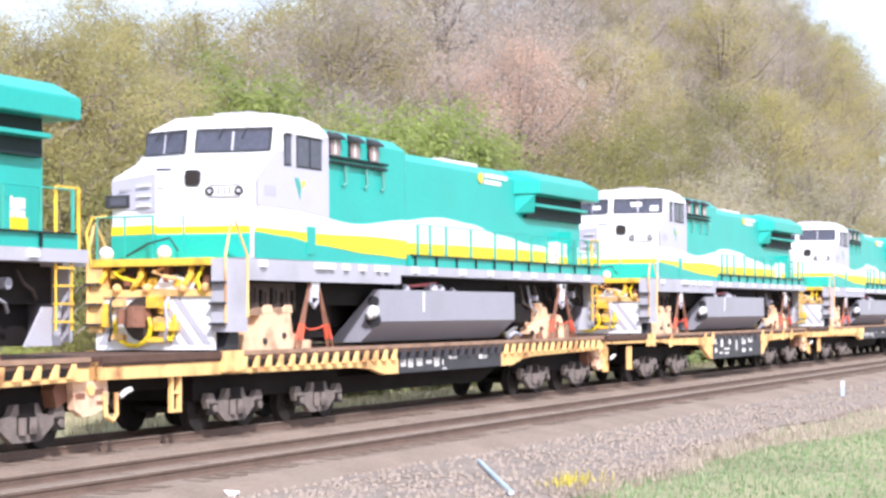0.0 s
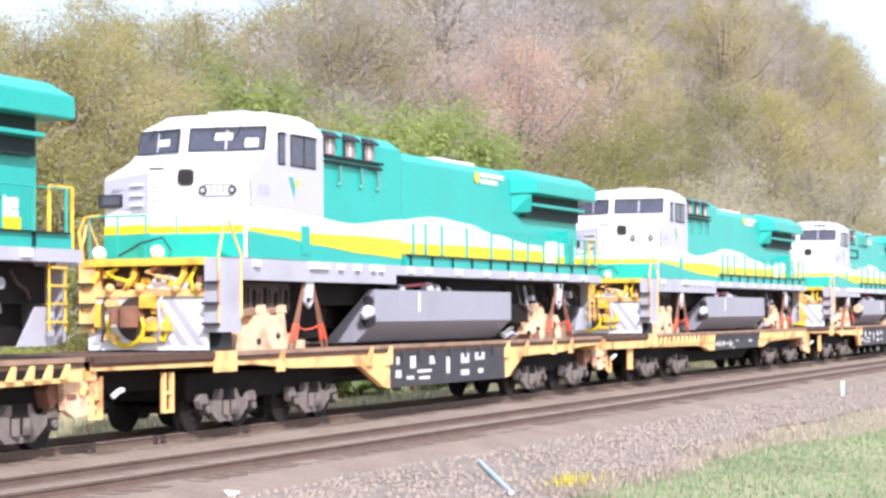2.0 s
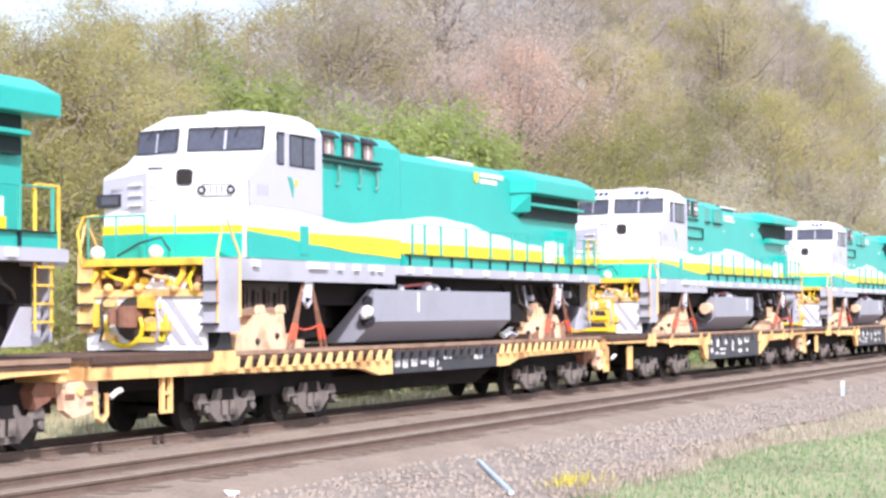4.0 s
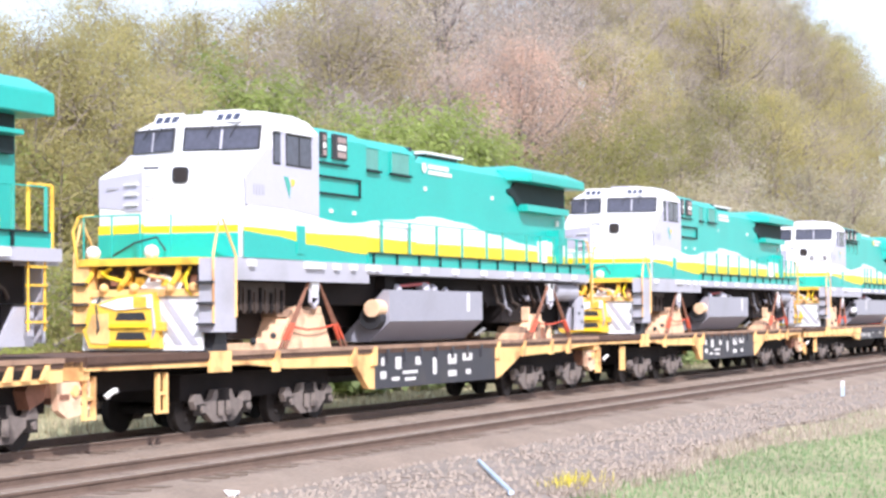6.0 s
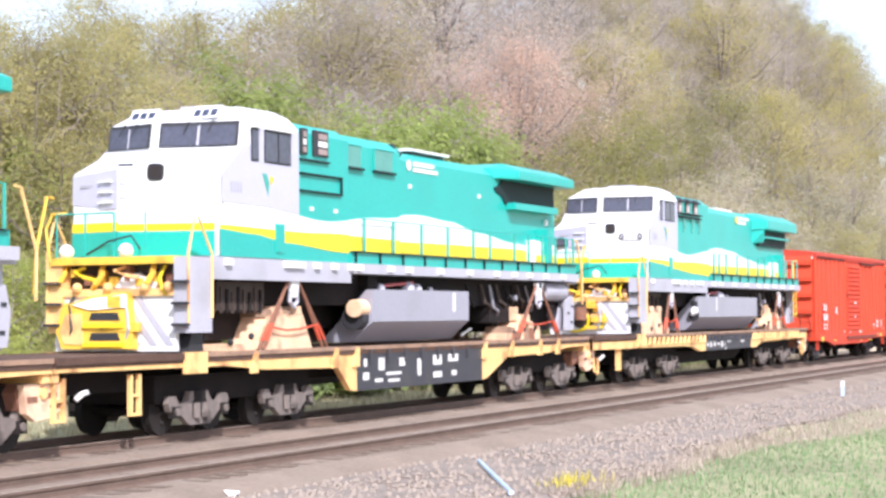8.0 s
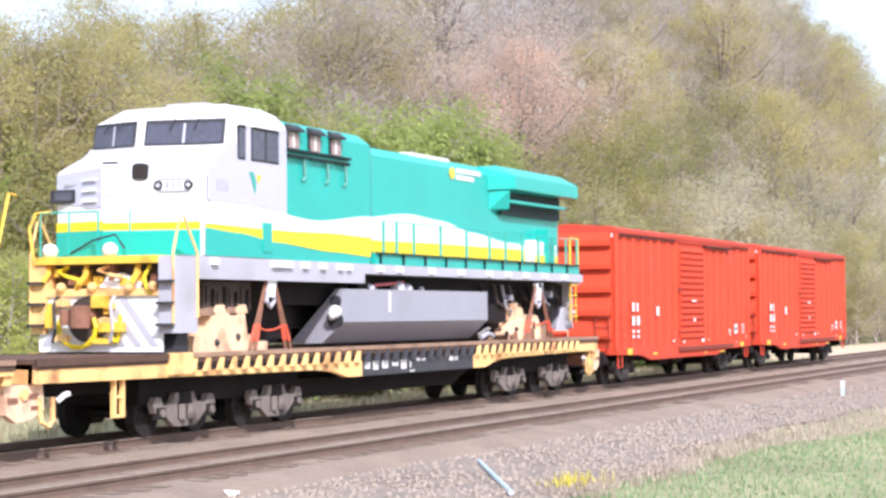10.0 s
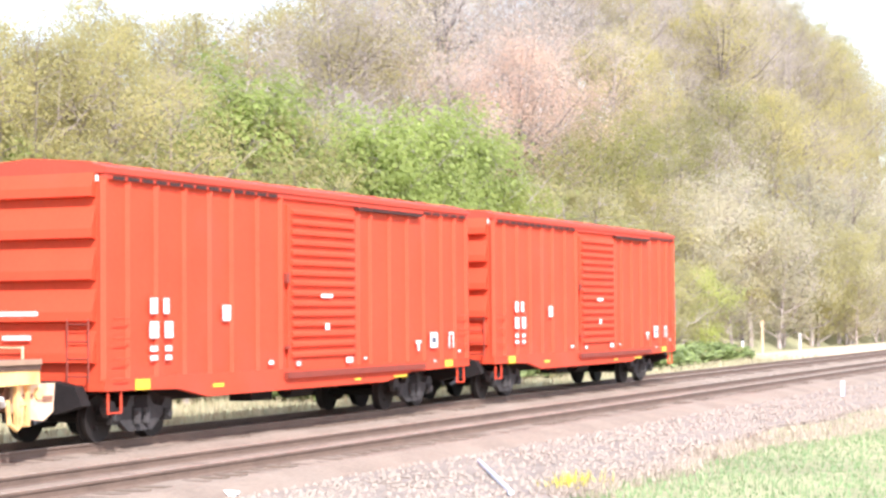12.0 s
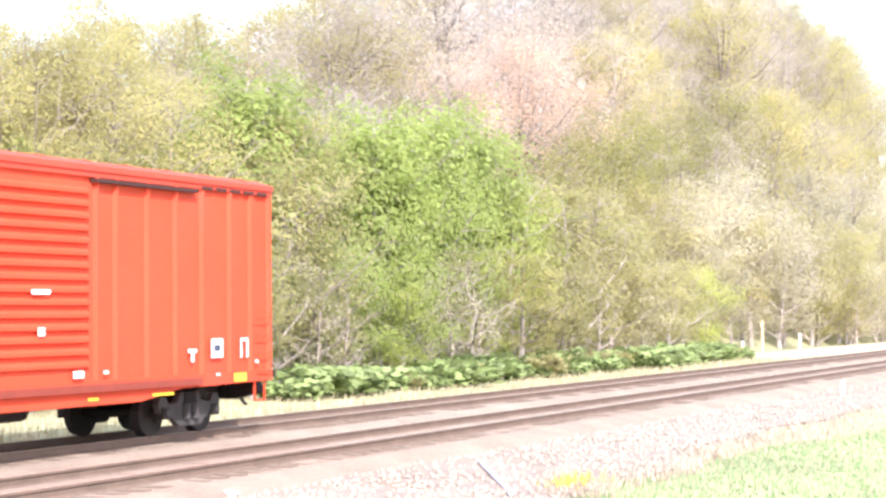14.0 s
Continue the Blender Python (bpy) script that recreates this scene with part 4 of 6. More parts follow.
            part(name, bm, mat, lo, "painted wave along the side")
        # on the tapered panel
        for name, mat, a, b in (("white_wave", WHITE, yellow_top, white_top), ("yellow_wave", YELLOW, yellow_low, yellow_top)) if kind == 1 else ():
            bm = bmesh.new()
            pts = []
            for x, y in ((6.9, 1.57), (8.1, 1.03)):
                for z in (max(a(x), 3.66), b(x)):
                    pts += [(x, s * (y + 0.002), z), (x + 0.006, s * (y + 0.014), z)]
            hull(bm, pts)
            part(name, bm, mat, lo)
        # rear end box in white and yellow behind the posts
        for k in range(6):
            x = 17.75 + 0.33 * k
            made("rear_slat", WHITE, lo, box, x, x + 0.17, min(s * 1.03, s * 1.28), max(s * 1.03, s * 1.28), 3.66, 4.28 - 0.02 * k, label="white upright slat", bevel=0.015)
        made("rear_cabinet_band", YELLOW, lo, box, 17.88, 19.62, min(s * 1.03, s * 1.295), max(s * 1.03, s * 1.295), 3.66, 3.86)
        made("sand_box", TEAL, lo, box, 18.6, 19.0, min(s * 1.02, s * 1.4), max(s * 1.02, s * 1.4), 3.45, 4.6, label="teal sand box", bevel=0.03)
    # deck, sill, walkway, lugs
    made("platform", SILL, lo, box, -0.45, 20.9, -1.6, 1.6, 3.14, 3.36, label="grey platform frame", bevel=0.01)
    for s in (-1, 1):
        made("deep_sill", SILL, lo, box, -0.45, 6.55 if kind == 1 else 5.35, min(s * 1.5, s * 1.605), max(s * 1.5, s * 1.605), 2.93, 3.30, label="deep grey side sill")
        start = 7.1 if kind == 1 else 5.33
        made("walkway_edge", TEAL, lo, box, start, 20.6, min(s * 1.5, s * 1.6), max(s * 1.5, s * 1.6), 3.36, 3.62, label="teal walkway edge")
        for k in range(11 if kind == 1 else 12):
            x = start + 0.2 + k * 1.22
            made("walkway_bracket", GRILLE_AND_SHADE, lo, box, x, x + 0.06, min(s * 1.56, s * 1.64), max(s * 1.56, s * 1.64), 3.38, 3.60, label="dark bracket under the walkway edge")
        # the shadow line along the walkway top, put in as a dark strip
        made("walkway_lip", GRILLE_AND_SHADE, lo, box, start, 20.5, min(s * 1.59, s * 1.66), max(s * 1.59, s * 1.66), 3.60, 3.63, label="dark strip for the shadow line along the walkway")
        for k, x in enumerate((-0.05, 2.3, 2.9, 3.6, 4.4, 5.2, 5.6, 7.2, 8.2, 10.0, 11.8, 13.6, 14.9, 16.2, 17.6, 19.2)):
            w = 0.55 if k == 1 else 0.22
            made("lifting_lug", WHITE, lo, box, x, x + w, min(s * 1.6, s * 1.68), max(s * 1.6, s * 1.68), 3.20, 3.33, label="white painted lug", bevel=0.015)
        for x in (7.6, 8.3, 9.25, 10.8, 12.4, 13.9, 15.0, 16.2, 17.4, 18.6, 19.6, 20.5) if kind == 1 else (6.1, 7.6, 9.15, 10.7, 12.3, 13.4, 15.2, 16.4, 17.6, 18.8, 19.8, 20.5):
            made("handrail_post", DEEPTEAL, lo, tube, (x, s * 1.56, 3.4), (x, s * 1.56, 4.36), 0.034, 6)
        bm = bmesh.new()
        tube(bm, (start + 0.6, s * 1.56, 4.36), (20.5, s * 1.56, 4.36), 0.014, 5)
        part("handrail", bm, TEAL, lo)
    made("centre_frame", BLACK, lo, box, 0.4, 20.6, -1.05, 1.05, 2.45, 3.16, label="black centre frame", bevel=0.03)
    for x0, x1, y0, y1, z0 in ((0.5, 4.6, -0.8, 0.8, 1.75), (4.9, 14.6, -0.45, 0.45, 1.95), (14.3, 16.0, -1.15, 1.15, 2.0), (15.5, 20.3, -0.8, 0.8, 1.75), (6.8, 7.3, -1.3, 1.3, 2.8)):
        made("underframe_gear", BLACK, lo, box, x0, x1, y0, y1, z0, 2.5 if z0 < 2.5 else 3.1, label="black equipment under the frame", bevel=0.04)
    for s in (-1, 1):
        for x, z, r in ((16.1, 2.66, 0.08), (19.1, 2.78, 0.10)):
            made("frame_fitting", TANK, lo, tube, (x, s * 1.0, z), (x, s * 1.3, z), r, 12, label="pale grey round fitting under the frame", bevel=0.02)
    gear_rnd = random.Random(57)
    for s in (-1, 1):
        for k in range(9):
            x = (14.4 if kind == 1 else 13.0) + 0.62 * k + gear_rnd.uniform(-0.2, 0.2)
            z = gear_rnd.uniform(2.3, 2.75)
            made("frame_pipe", (BLACK, GEAR, TANK, GEAR, BLACK)[k % 5], lo, pipe, [(x, s * 1.12, 3.0), (x + 0.08, s * 1.2, z + 0.1), (x + gear_rnd.uniform(0.15, 0.5), s * 1.22, z), (x + 0.55, s * 1.1, z - 0.15)], gear_rnd.uniform(0.025, 0.055), 6, label="bent pipe under the frame")
        crate = made("battery_rack", GEAR, lo, box, 0.25, 2.1, min(s * 1.0, s * 1.25), max(s * 1.0, s * 1.25), 2.34, 2.9, label="brown rack under the cab", bevel=0.02)
        for k in range(8):
            made("rack_fin", BLACK if k % 2 else GEAR, crate, box, 0.35 + 0.22 * k, 0.42 + 0.22 * k, min(s * 1.25, s * 1.29), max(s * 1.25, s * 1.29), 2.28, 2.80 - 0.05 * (k % 3))
    # fuel tank
    x0, x1 = (5.55, 13.75) if kind == 1 else (6.5, 12.0)
    bm = bmesh.new()
    for s in (-1, 1):
        prism(bm, [(s * 1.55, 2.80), (s * 1.40, 2.80), (s * 0.25, 1.62), (s * 1.05, 1.62), (s * 1.55, 2.08)], x0, x1, "x")
    tank = part("fuel_tank", bm, TANK, lo, "large angular grey fuel tank", bevel=0.015)
    for s in (-1, 1):
        made("tank_gauge", STENCIL, tank, box, x0 + 0.29 * (x1 - x0) - 0.05 if kind == 1 else x1 - 1.0, x0 + 0.29 * (x1 - x0) + 0.05 if kind == 1 else x1 - 0.85, min(s * 1.55, s * 1.56), max(s * 1.55, s * 1.56), 2.30, 2.76, label="white sight gauge strip")
        if kind == 1:
            for z, r in ((2.53, 0.13), (2.12, 0.17)):
                made("tank_pocket", SEAL, tank, tube, (x0 - 0.06, s * 1.40, z), (x0 + 0.02, s * 1.40, z), r, 12, label="dark round gauge pocket")
            bm = bmesh.new()
            dome(bm, (x0 - 0.10, s * 1.42, 2.30), 0.15)
            tube(bm, (x0 - 0.22, s * 1.36, 2.22), (x0 + 0.02, s * 1.40, 2.26), 0.10, 10)
            part("filler_cap", bm, WHITE, tank, "white filler cap", smooth=True)
        else:
            made("tank_pocket", SEAL, tank, tube, (x0 - 0.3, s * 1.2, 2.16), (x0 + 0.02, s * 1.2, 2.16), 0.27, 14, label="dark round opening in the tank end")
            made("filler_cap", TIMBER, tank, tube, (x0 - 0.42, s * 1.30, 2.38), (x0 + 0.02, s * 1.30, 2.38), 0.20, 16, label="pale yellow round drum on the tank end", bevel=0.03)
        for x, r in ((7.4, 0.13), (8.9, 0.19), (9.4, 0.15), (10.2, 0.08)):
            made("tank_fitting", SILL, tank, dome, (x, s * 1.30, 2.82), r)
        made("tank_hose", PINK, tank, tube, (7.6, s * 1.3, 2.9), (9.2, s * 1.3, 2.98), 0.04, 6, label="faded red hose")
        bm = bmesh.new()
        pipe(bm, [(13.2 if kind == 1 else 11.6, s * 1.5, 1.7), (13.5 if kind == 1 else 11.9, s * 1.6, 1.85), (x1, s * 1.6, 1.86)], 0.035, 6)
        part("tank_pipe", bm, BRIGHT, tank)
    if kind == 2:
        for s in (-1, 1):
            made("air_reservoir", SILL, lo, tube, (18.4, s * 1.2, 2.85), (20.3, s * 1.2, 2.85), 0.26, 16, label="round grey air reservoir", smooth=False)
    # pilot and front end
    made("anticlimber", SAFETY, lo, box, -1.35, -0.45, -1.25, 1.45, 3.22, 3.36, label="yellow front beam", bevel=0.03)
    made("front_recess", GEAR, lo, box, -1.0, -0.45, -1.2, 1.4, 2.72, 3.22, label="brown shaded recess")
    for y, d, r, drop, paint in ((1.25, 0.10, 0.05, 0.30, SAFETY), (0.82, -0.30, 0.04, 0.20, YELLOW), (0.42, 0.16, 0.06, 0.36, SAFETY), (-0.1, -0.34, 0.04, 0.16, CREAM), (-0.72, 0.12, 0.065, 0.34, SAFETY), (-0.98, -0.1, 0.035, 0.5, YELLOW)):
        made("front_hook", paint, lo, pipe, [(-1.15, y, 3.18), (-1.28, y - d * 0.5, 3.16 - drop * 0.4), (-1.32, y + d * 0.3, 3.14 - drop * 0.8), (-1.24, y + d, 3.12 - drop)], r, 6, label="bent yellow hook")
    made("front_cover", WHITE, lo, prism, [(0.15, 2.78), (-0.75, 2.74), (-0.8, 2.86), (-0.35, 3.05), (-0.05, 3.0)], -1.16, -1.02, "x", label="white sloping cover", bevel=0.02)
    if kind == 2:
        shield = made("pilot_shield", SAFETY, lo, prism, [(-0.42, 1.62), (1.20, 1.62), (1.34, 1.95), (1.20, 2.42), (0.55, 2.62), (-0.30, 2.70)], -1.38, -1.22, "x", label="yellow pilot shield with dark slots", bevel=0.03)
        for z in (1.78, 2.16):
            made("shield_slot", SEAL, shield, prism, [(-0.12, z), (0.58, z), (0.52, z + 0.15), (-0.06, z + 0.15)], -1.392, -1.38, "x", label="dark slot")
        made("shield_cover", WHITE, shield, prism, [(-0.28, 2.40), (0.55, 2.36), (0.95, 2.46), (0.50, 2.58), (-0.26, 2.66)], -1.41, -1.38, "x", label="white sloping cover", bevel=0.01)
        made("shield_cover", CREAM, shield, prism, [(0.70, 1.70), (1.14, 1.72), (1.24, 1.95), (1.10, 2.28), (0.74, 2.30)], -1.40, -1.38, "x", label="pale yellow cover", bevel=0.01)
        for z in (2.02, 1.66):
            made("shield_bar", YELLOW, shield, box, -1.44, -1.38, -0.2, 0.7, z, z + 0.08, label="yellow crossbar", bevel=0.015)
    made("front_lower_beam", CREAM, lo, box, -1.28, -1.02, -1.25, 1.45, 2.62, 2.76, label="yellow lower beam", bevel=0.04)
    plate = made("pilot_plate", WHITE, lo, prism, [(-1.25, 2.72), (1.45, 2.72), (1.45, 1.575), (-1.25, 1.575)], -1.22, -1.12, "x", label="white pilot plate with grey diagonals")
    for y0 in (-1.22, -0.86, -0.50):
        made("diagonal", SILL, plate, prism, [(y0, 1.68), (y0 + 0.18, 1.68), (y0 + 0.92, 2.62), (y0 + 0.74, 2.62)], -1.232, -1.22, "x", label="grey painted diagonal")
    made("diagonal", SILL, plate, prism, [(1.40, 1.68), (1.22, 1.68), (0.72, 2.3), (0.90, 2.3)], -1.232, -1.22, "x")
    if kind == 1:
        bm = bmesh.new()
        hull(bm, [(x, 0.32 + 0.46 * math.cos(w), 2.18 + 0.44 * math.sin(w)) for w in steps(0, 6.0, 15) for x in (-1.26, -1.2)])
        part("coupler_pocket", bm, GEAR, lo, "dark brown oval coupler pocket")
        bm = bmesh.new()
        hull(bm, [(x, 0.36 + r * math.cos(w), 2.24 + 0.8 * r * math.sin(w)) for w in steps(0, 6.0, 13) for x, r in ((-1.2, 0.26), (-1.45, 0.20))])
        hull(bm, [(-1.58 + 0.17 * math.cos(w), 0.28 + 0.20 * math.sin(w), z) for w in steps(0, 6.0, 11) for z in (2.02, 2.44)])
        hull(bm, [(-1.60 + 0.10 * math.cos(w), 0.60 + 0.10 * math.sin(w), z) for w in steps(0, 6.0, 11) for z in (2.08, 2.38)])
        part("coupler", bm, RUST, lo, "rusty brown knuckle coupler", bevel=0.02)
        for y, z, w, h, paint in ((-0.16, 2.44, 0.22, 0.12, SAFETY), (-0.10, 2.16, 0.30, 0.12, CREAM), (0.86, 2.50, 0.26, 0.14, CREAM), (1.16, 2.20, 0.16, 0.34, SAFETY), (0.9, 1.84, 0.34, 0.12, CREAM), (0.0, 1.78, 0.4, 0.1, SAFETY)):
            made("front_fitting", paint, lo, prism, [(y - w * 0.5, z - h * 0.5), (y + w * 0.4, z - h * 0.5), (y + w * 0.5, z + h * 0.2), (y + w * 0.1, z + h * 0.6), (y - w * 0.5, z + h * 0.3)], -1.36, -1.2, "x", label="yellow fitting on the pilot", bevel=0.02)
        bm = bmesh.new()
        ring = [(-1.32, 0.52 + 0.42 * math.cos(a), 2.02 + 0.36 * math.sin(a)) for a in steps(2.6, 6.9, 9)]
        pipe(bm, ring, 0.05, 6)
        ring = [(-1.30, -0.32 + 0.10 * math.cos(a), 2.25 + 0.5 * math.sin(a)) for a in steps(3.1, 6.3, 7)]
        pipe(bm, ring, 0.035, 6)
        part("brake_hose", bm, YELLOW, lo, "looped yellow brake hoses")
    for y in (-1.12, -0.62, 0.2, 0.9):
        made("pilot_knob", CREAM, lo, dome, (-1.30, y, 2.78), 0.1, 8, label="yellow knob on the pilot")
    for y in (-0.2, 1.05):
        made("pilot_bracket", SAFETY, lo, box, -1.30, -1.2, y, y + 0.16, 2.28, 2.5, label="yellow bracket on the pilot")
    made("pilot_bracket", SAFETY, lo, box, -1.42, -1.2, -0.15, 0.15, 2.40, 2.62)
    made("pilot_bracket", SAFETY, lo, box, -1.40, -1.2, -0.5, 0.0, 1.95, 2.12)
    fr = random.Random(31)
    for k in range(9):
        y, z = -1.1 + 0.3 * k, fr.uniform(2.78, 3.0)
        made("front_bracket", SAFETY if k % 3 else RUST, lo, box, -1.12 - 0.1 * fr.random(), -0.98, y, y + fr.uniform(0.08, 0.2), z, z + fr.uniform(0.12, 0.3), bevel=0.01)
    for k, y in enumerate((-0.28, 1.0)):
        made("air_hose", SEAL if k else SILL, lo, pipe, [(-1.2, y, 2.7), (-1.36, y + 0.03, 2.45), (-1.4, y - 0.04, 2.0), (-1.34, y + 0.06, 1.75)], 0.032, 6, label="hanging air hose")
    for y in (1.25, -0.1):
        made("ditch_light", STENCIL, lo, dome, (-1.15, y, 3.48), 0.15, label="round white lamp on the front beam")
    for s in (-1, 1):
        y0, y1 = s * 1.25, s * 1.6
        made("step_well", SILL if s < 0 else CREAM, lo, box, -1.30, -0.47, min(s * 1.25, s * 1.58), max(s * 1.25, s * 1.58), 1.92, 3.34, label="grey corner step well" if s < 0 else "yellow corner step well", bevel=0.02)
        for z in (2.05, 2.45, 2.85):
            made("step", SEAL, lo, box, -1.42, -1.30, min(y0, y1), max(y0, y1), z, z + 0.05)
        bm = bmesh.new()
        pipe(bm, [(-1.32, s * 1.58, 2.1), (-1.32, s * 1.58, 3.4), (-1.1, s * 1.58, 4.05)], 0.025, 6)
        pipe(bm, [(-0.5, s * 1.6, 2.2), (-0.5, s * 1.6, 3.4), (-1.0, s * 1.6, 4.1)], 0.025, 6)
        part("corner_handrail", bm, CREAM, lo, "pale yellow corner handrail")
    for y in (0.75, 0.1, -0.6):
        made("front_post", TEAL, lo, tube, (-1.25, y, 3.36), (-1.25, y, 4.2), 0.02, 6)
    made("front_handrail", TEAL, lo, pipe, [(-1.25, 1.4, 3.36), (-1.25, 1.4, 4.2), (-1.25, 0.1, 4.2)], 0.018, 6)
    bm = bmesh.new()
    pipe(bm, [(-1.28, 0.7, 3.42), (-1.28, 0.2, 3.66), (-1.28, -0.3, 3.76), (-1.28, -0.5, 3.5)], 0.02, 6)
    part("uncoupling_lever", bm, SEAL, lo)
    bm = bmesh.new()
    pipe(bm, [(-1.3, 1.5, 3.2), (-1.3, 1.62, 3.9), (-1.2, 1.55, 4.2), (-1.2, 1.2, 4.22)], 0.03, 6)
    part("side_handrail", bm, SAFETY, lo)
    # rear end
    made("rear_beam", SILL, lo, box, 20.3, 20.95, -1.5, 1.5, 3.08, 3.36, bevel=0.02)
    for s in (-1, 1):
        bm = bmesh.new()
        for x in (20.1, 20.75):
            tube(bm, (x, s * 1.5, 3.3), (x, s * 1.5, 4.4), 0.035, 6)
        tube(bm, (20.1, s * 1.5, 4.4), (20.75, s * 1.5, 4.4), 0.025, 6)
        if kind == 1:
            part("rear_handrail", bm, SAFETY, lo, "yellow rear handrail")
        if kind == 1:
            made("rear_ladder", SAFETY, lo, ladder, 20.1, 20.55, s * 1.5, 2.0, 3.2, 4, label="yellow rear ladder")
        else:
            fin = made("rear_corner_plate", SILL, lo, prism, [(20.0, 1.75), (20.75, 1.75), (20.85, 2.3), (20.7, 2.75), (20.1, 2.6)], s * 1.38, s * 1.46, "y", label="pale grey rear corner plate", bevel=0.02)
            for x, z in ((20.2, 2.2), (20.5, 1.95), (20.55, 2.4)):
                made("plate_slot", SEAL, fin, box, x, x + 0.16, min(s * 1.46, s * 1.475), max(s * 1.46, s * 1.475), z, z + 0.07, label="dark slot")
        made("rear_step_plate", SILL, lo, prism, [(19.6, 1.75), (20.6, 1.75), (20.6, 2.4), (20.1, 2.4)], s * 1.2, s * 1.25, "y", label="grey rear corner plate")
    made("rear_post", SAFETY, lo, tube, (20.85, -0.6, 3.36), (20.85, -0.6, 4.4), 0.03, 6)
    made("rear_pilot", SILL, lo, box, 20.75, 20.85, -1.3, 1.3, 1.8, 3.08)
    if kind == 2:  # this model's tail is shorter
        for ob in [lo] + list(lo.children_recursive):
            if ob.type == "MESH":
                for v in ob.data.vertices:
                    if v.co.x > 14.5:
                        v.co.x = 14.5 + (v.co.x - 14.5) * 0.865
        for s in (-1, 1):
            made("rear_handrail", CREAM, lo, pipe, [(20.05, s * 1.5, 4.35), (20.2, s * 1.5, 4.32), (20.62, s * 1.5, 3.3), (20.6, s * 1.5, 2.5)], 0.03, 6, label="bent yellow corner handrail")
            made("rear_handrail", SAFETY, lo, pipe, [(21.2, s * 1.42, 4.2), (21.02, s * 1.42, 4.22), (20.72, s * 1.42, 3.3), (20.66, s * 1.42, 2.6)], 0.028, 6)
    return lo


# ---- flatcars ----
DARKCAST = material("dark_cast_steel", (0.045, 0.04, 0.04), 0.85, vary=0.35, scale=3.0, dirt=(0.12, 0.105, 0.10), dirt_amount=0.25)


def bogie(parent, x, cast=None):
    cast = cast or TRUCK
    b = new("truck")
    b.parent = parent
    b.location = (x, 0, 0)
    for s in (-1, 1):
        bm = bmesh.new()
        prism(bm, [(-1.10, 0.60), (-1.02, 0.73), (-0.84, 0.73), (-0.74, 0.58), (-0.44, 0.62), (-0.32, 0.80), (0.32, 0.80), (0.44, 0.62), (0.74, 0.58), (0.84, 0.73), (1.02, 0.73), (1.10, 0.60), (1.02, 0.44), (0.76, 0.43), (0.38, 0.17), (-0.38, 0.17), (-0.76, 0.43), (-1.02, 0.44)], s * 1.0, s * 1.13, "y")
        part("side_frame", bm, cast, b, "cast truck side frame", bevel=0.02)
        # no opening is cut: a black plate paints the dark behind the springs
        made("spring_window", BLACK, b, box, -0.26, 0.26, min(s * 1.13, s * 1.136), max(s * 1.13, s * 1.136), 0.30, 0.62, label="black plate for the shaded window of the side frame")
        for k in (-0.15, 0.15):
            made("spring", cast, b, tube, (k, s * 1.15, 0.30), (k, s * 1.15, 0.58), 0.085, 8)
        for k in (-0.88, 0.88):
            made("axle_box", WHEEL, b, box, k - 0.12, k + 0.12, s * 1.12 - 0.06, s * 1.12 + 0.06, 0.32, 0.54, bevel=0.01)
            made("end_cap", cast, b, tube, (k, s * 1.16, 0.44), (k, s * 1.22, 0.44), 0.075, 8)
    made("bolster", BLACK, b, box, -0.2, 0.2, -1.15, 1.15, 0.45, 0.8, bevel=0.02)
    for k in (-0.88, 0.88):
        bm = bmesh.new()
        for s in (-1, 1):
            tube(bm, (k, s * 0.70, 0.42), (k, s * 0.83, 0.42), 0.42, 22)
            tube(bm, (k, s * 0.66, 0.42), (k, s * 0.70, 0.42), 0.45, 22)
            for i in range(3):
                a = 2 * math.pi * i / 3
                dome(bm, (k + 0.2 * math.cos(a), s * 0.83, 0.42 + 0.2 * math.sin(a)), 0.05, 6)
        tube(bm, (k, -1.1, 0.42), (k, 1.1, 0.42), 0.08, 8)
        bmesh.ops.translate(bm, verts=bm.verts, vec=(-k, 0, -0.42))
        w = part("wheelset", bm, WHEEL, b, "dark steel wheelset")
        w.location = (k, 0, 0.42)
    return b


def knuckle(bm, x, s):
    box(bm, min(x, x + s * 0.45), max(x, x + s * 0.45), -0.14, 0.14, 0.72, 0.98)
    tube(bm, (x + s * 0.47, 0.03, 0.68), (x + s * 0.47, 0.03, 1.02), 0.15, 8)


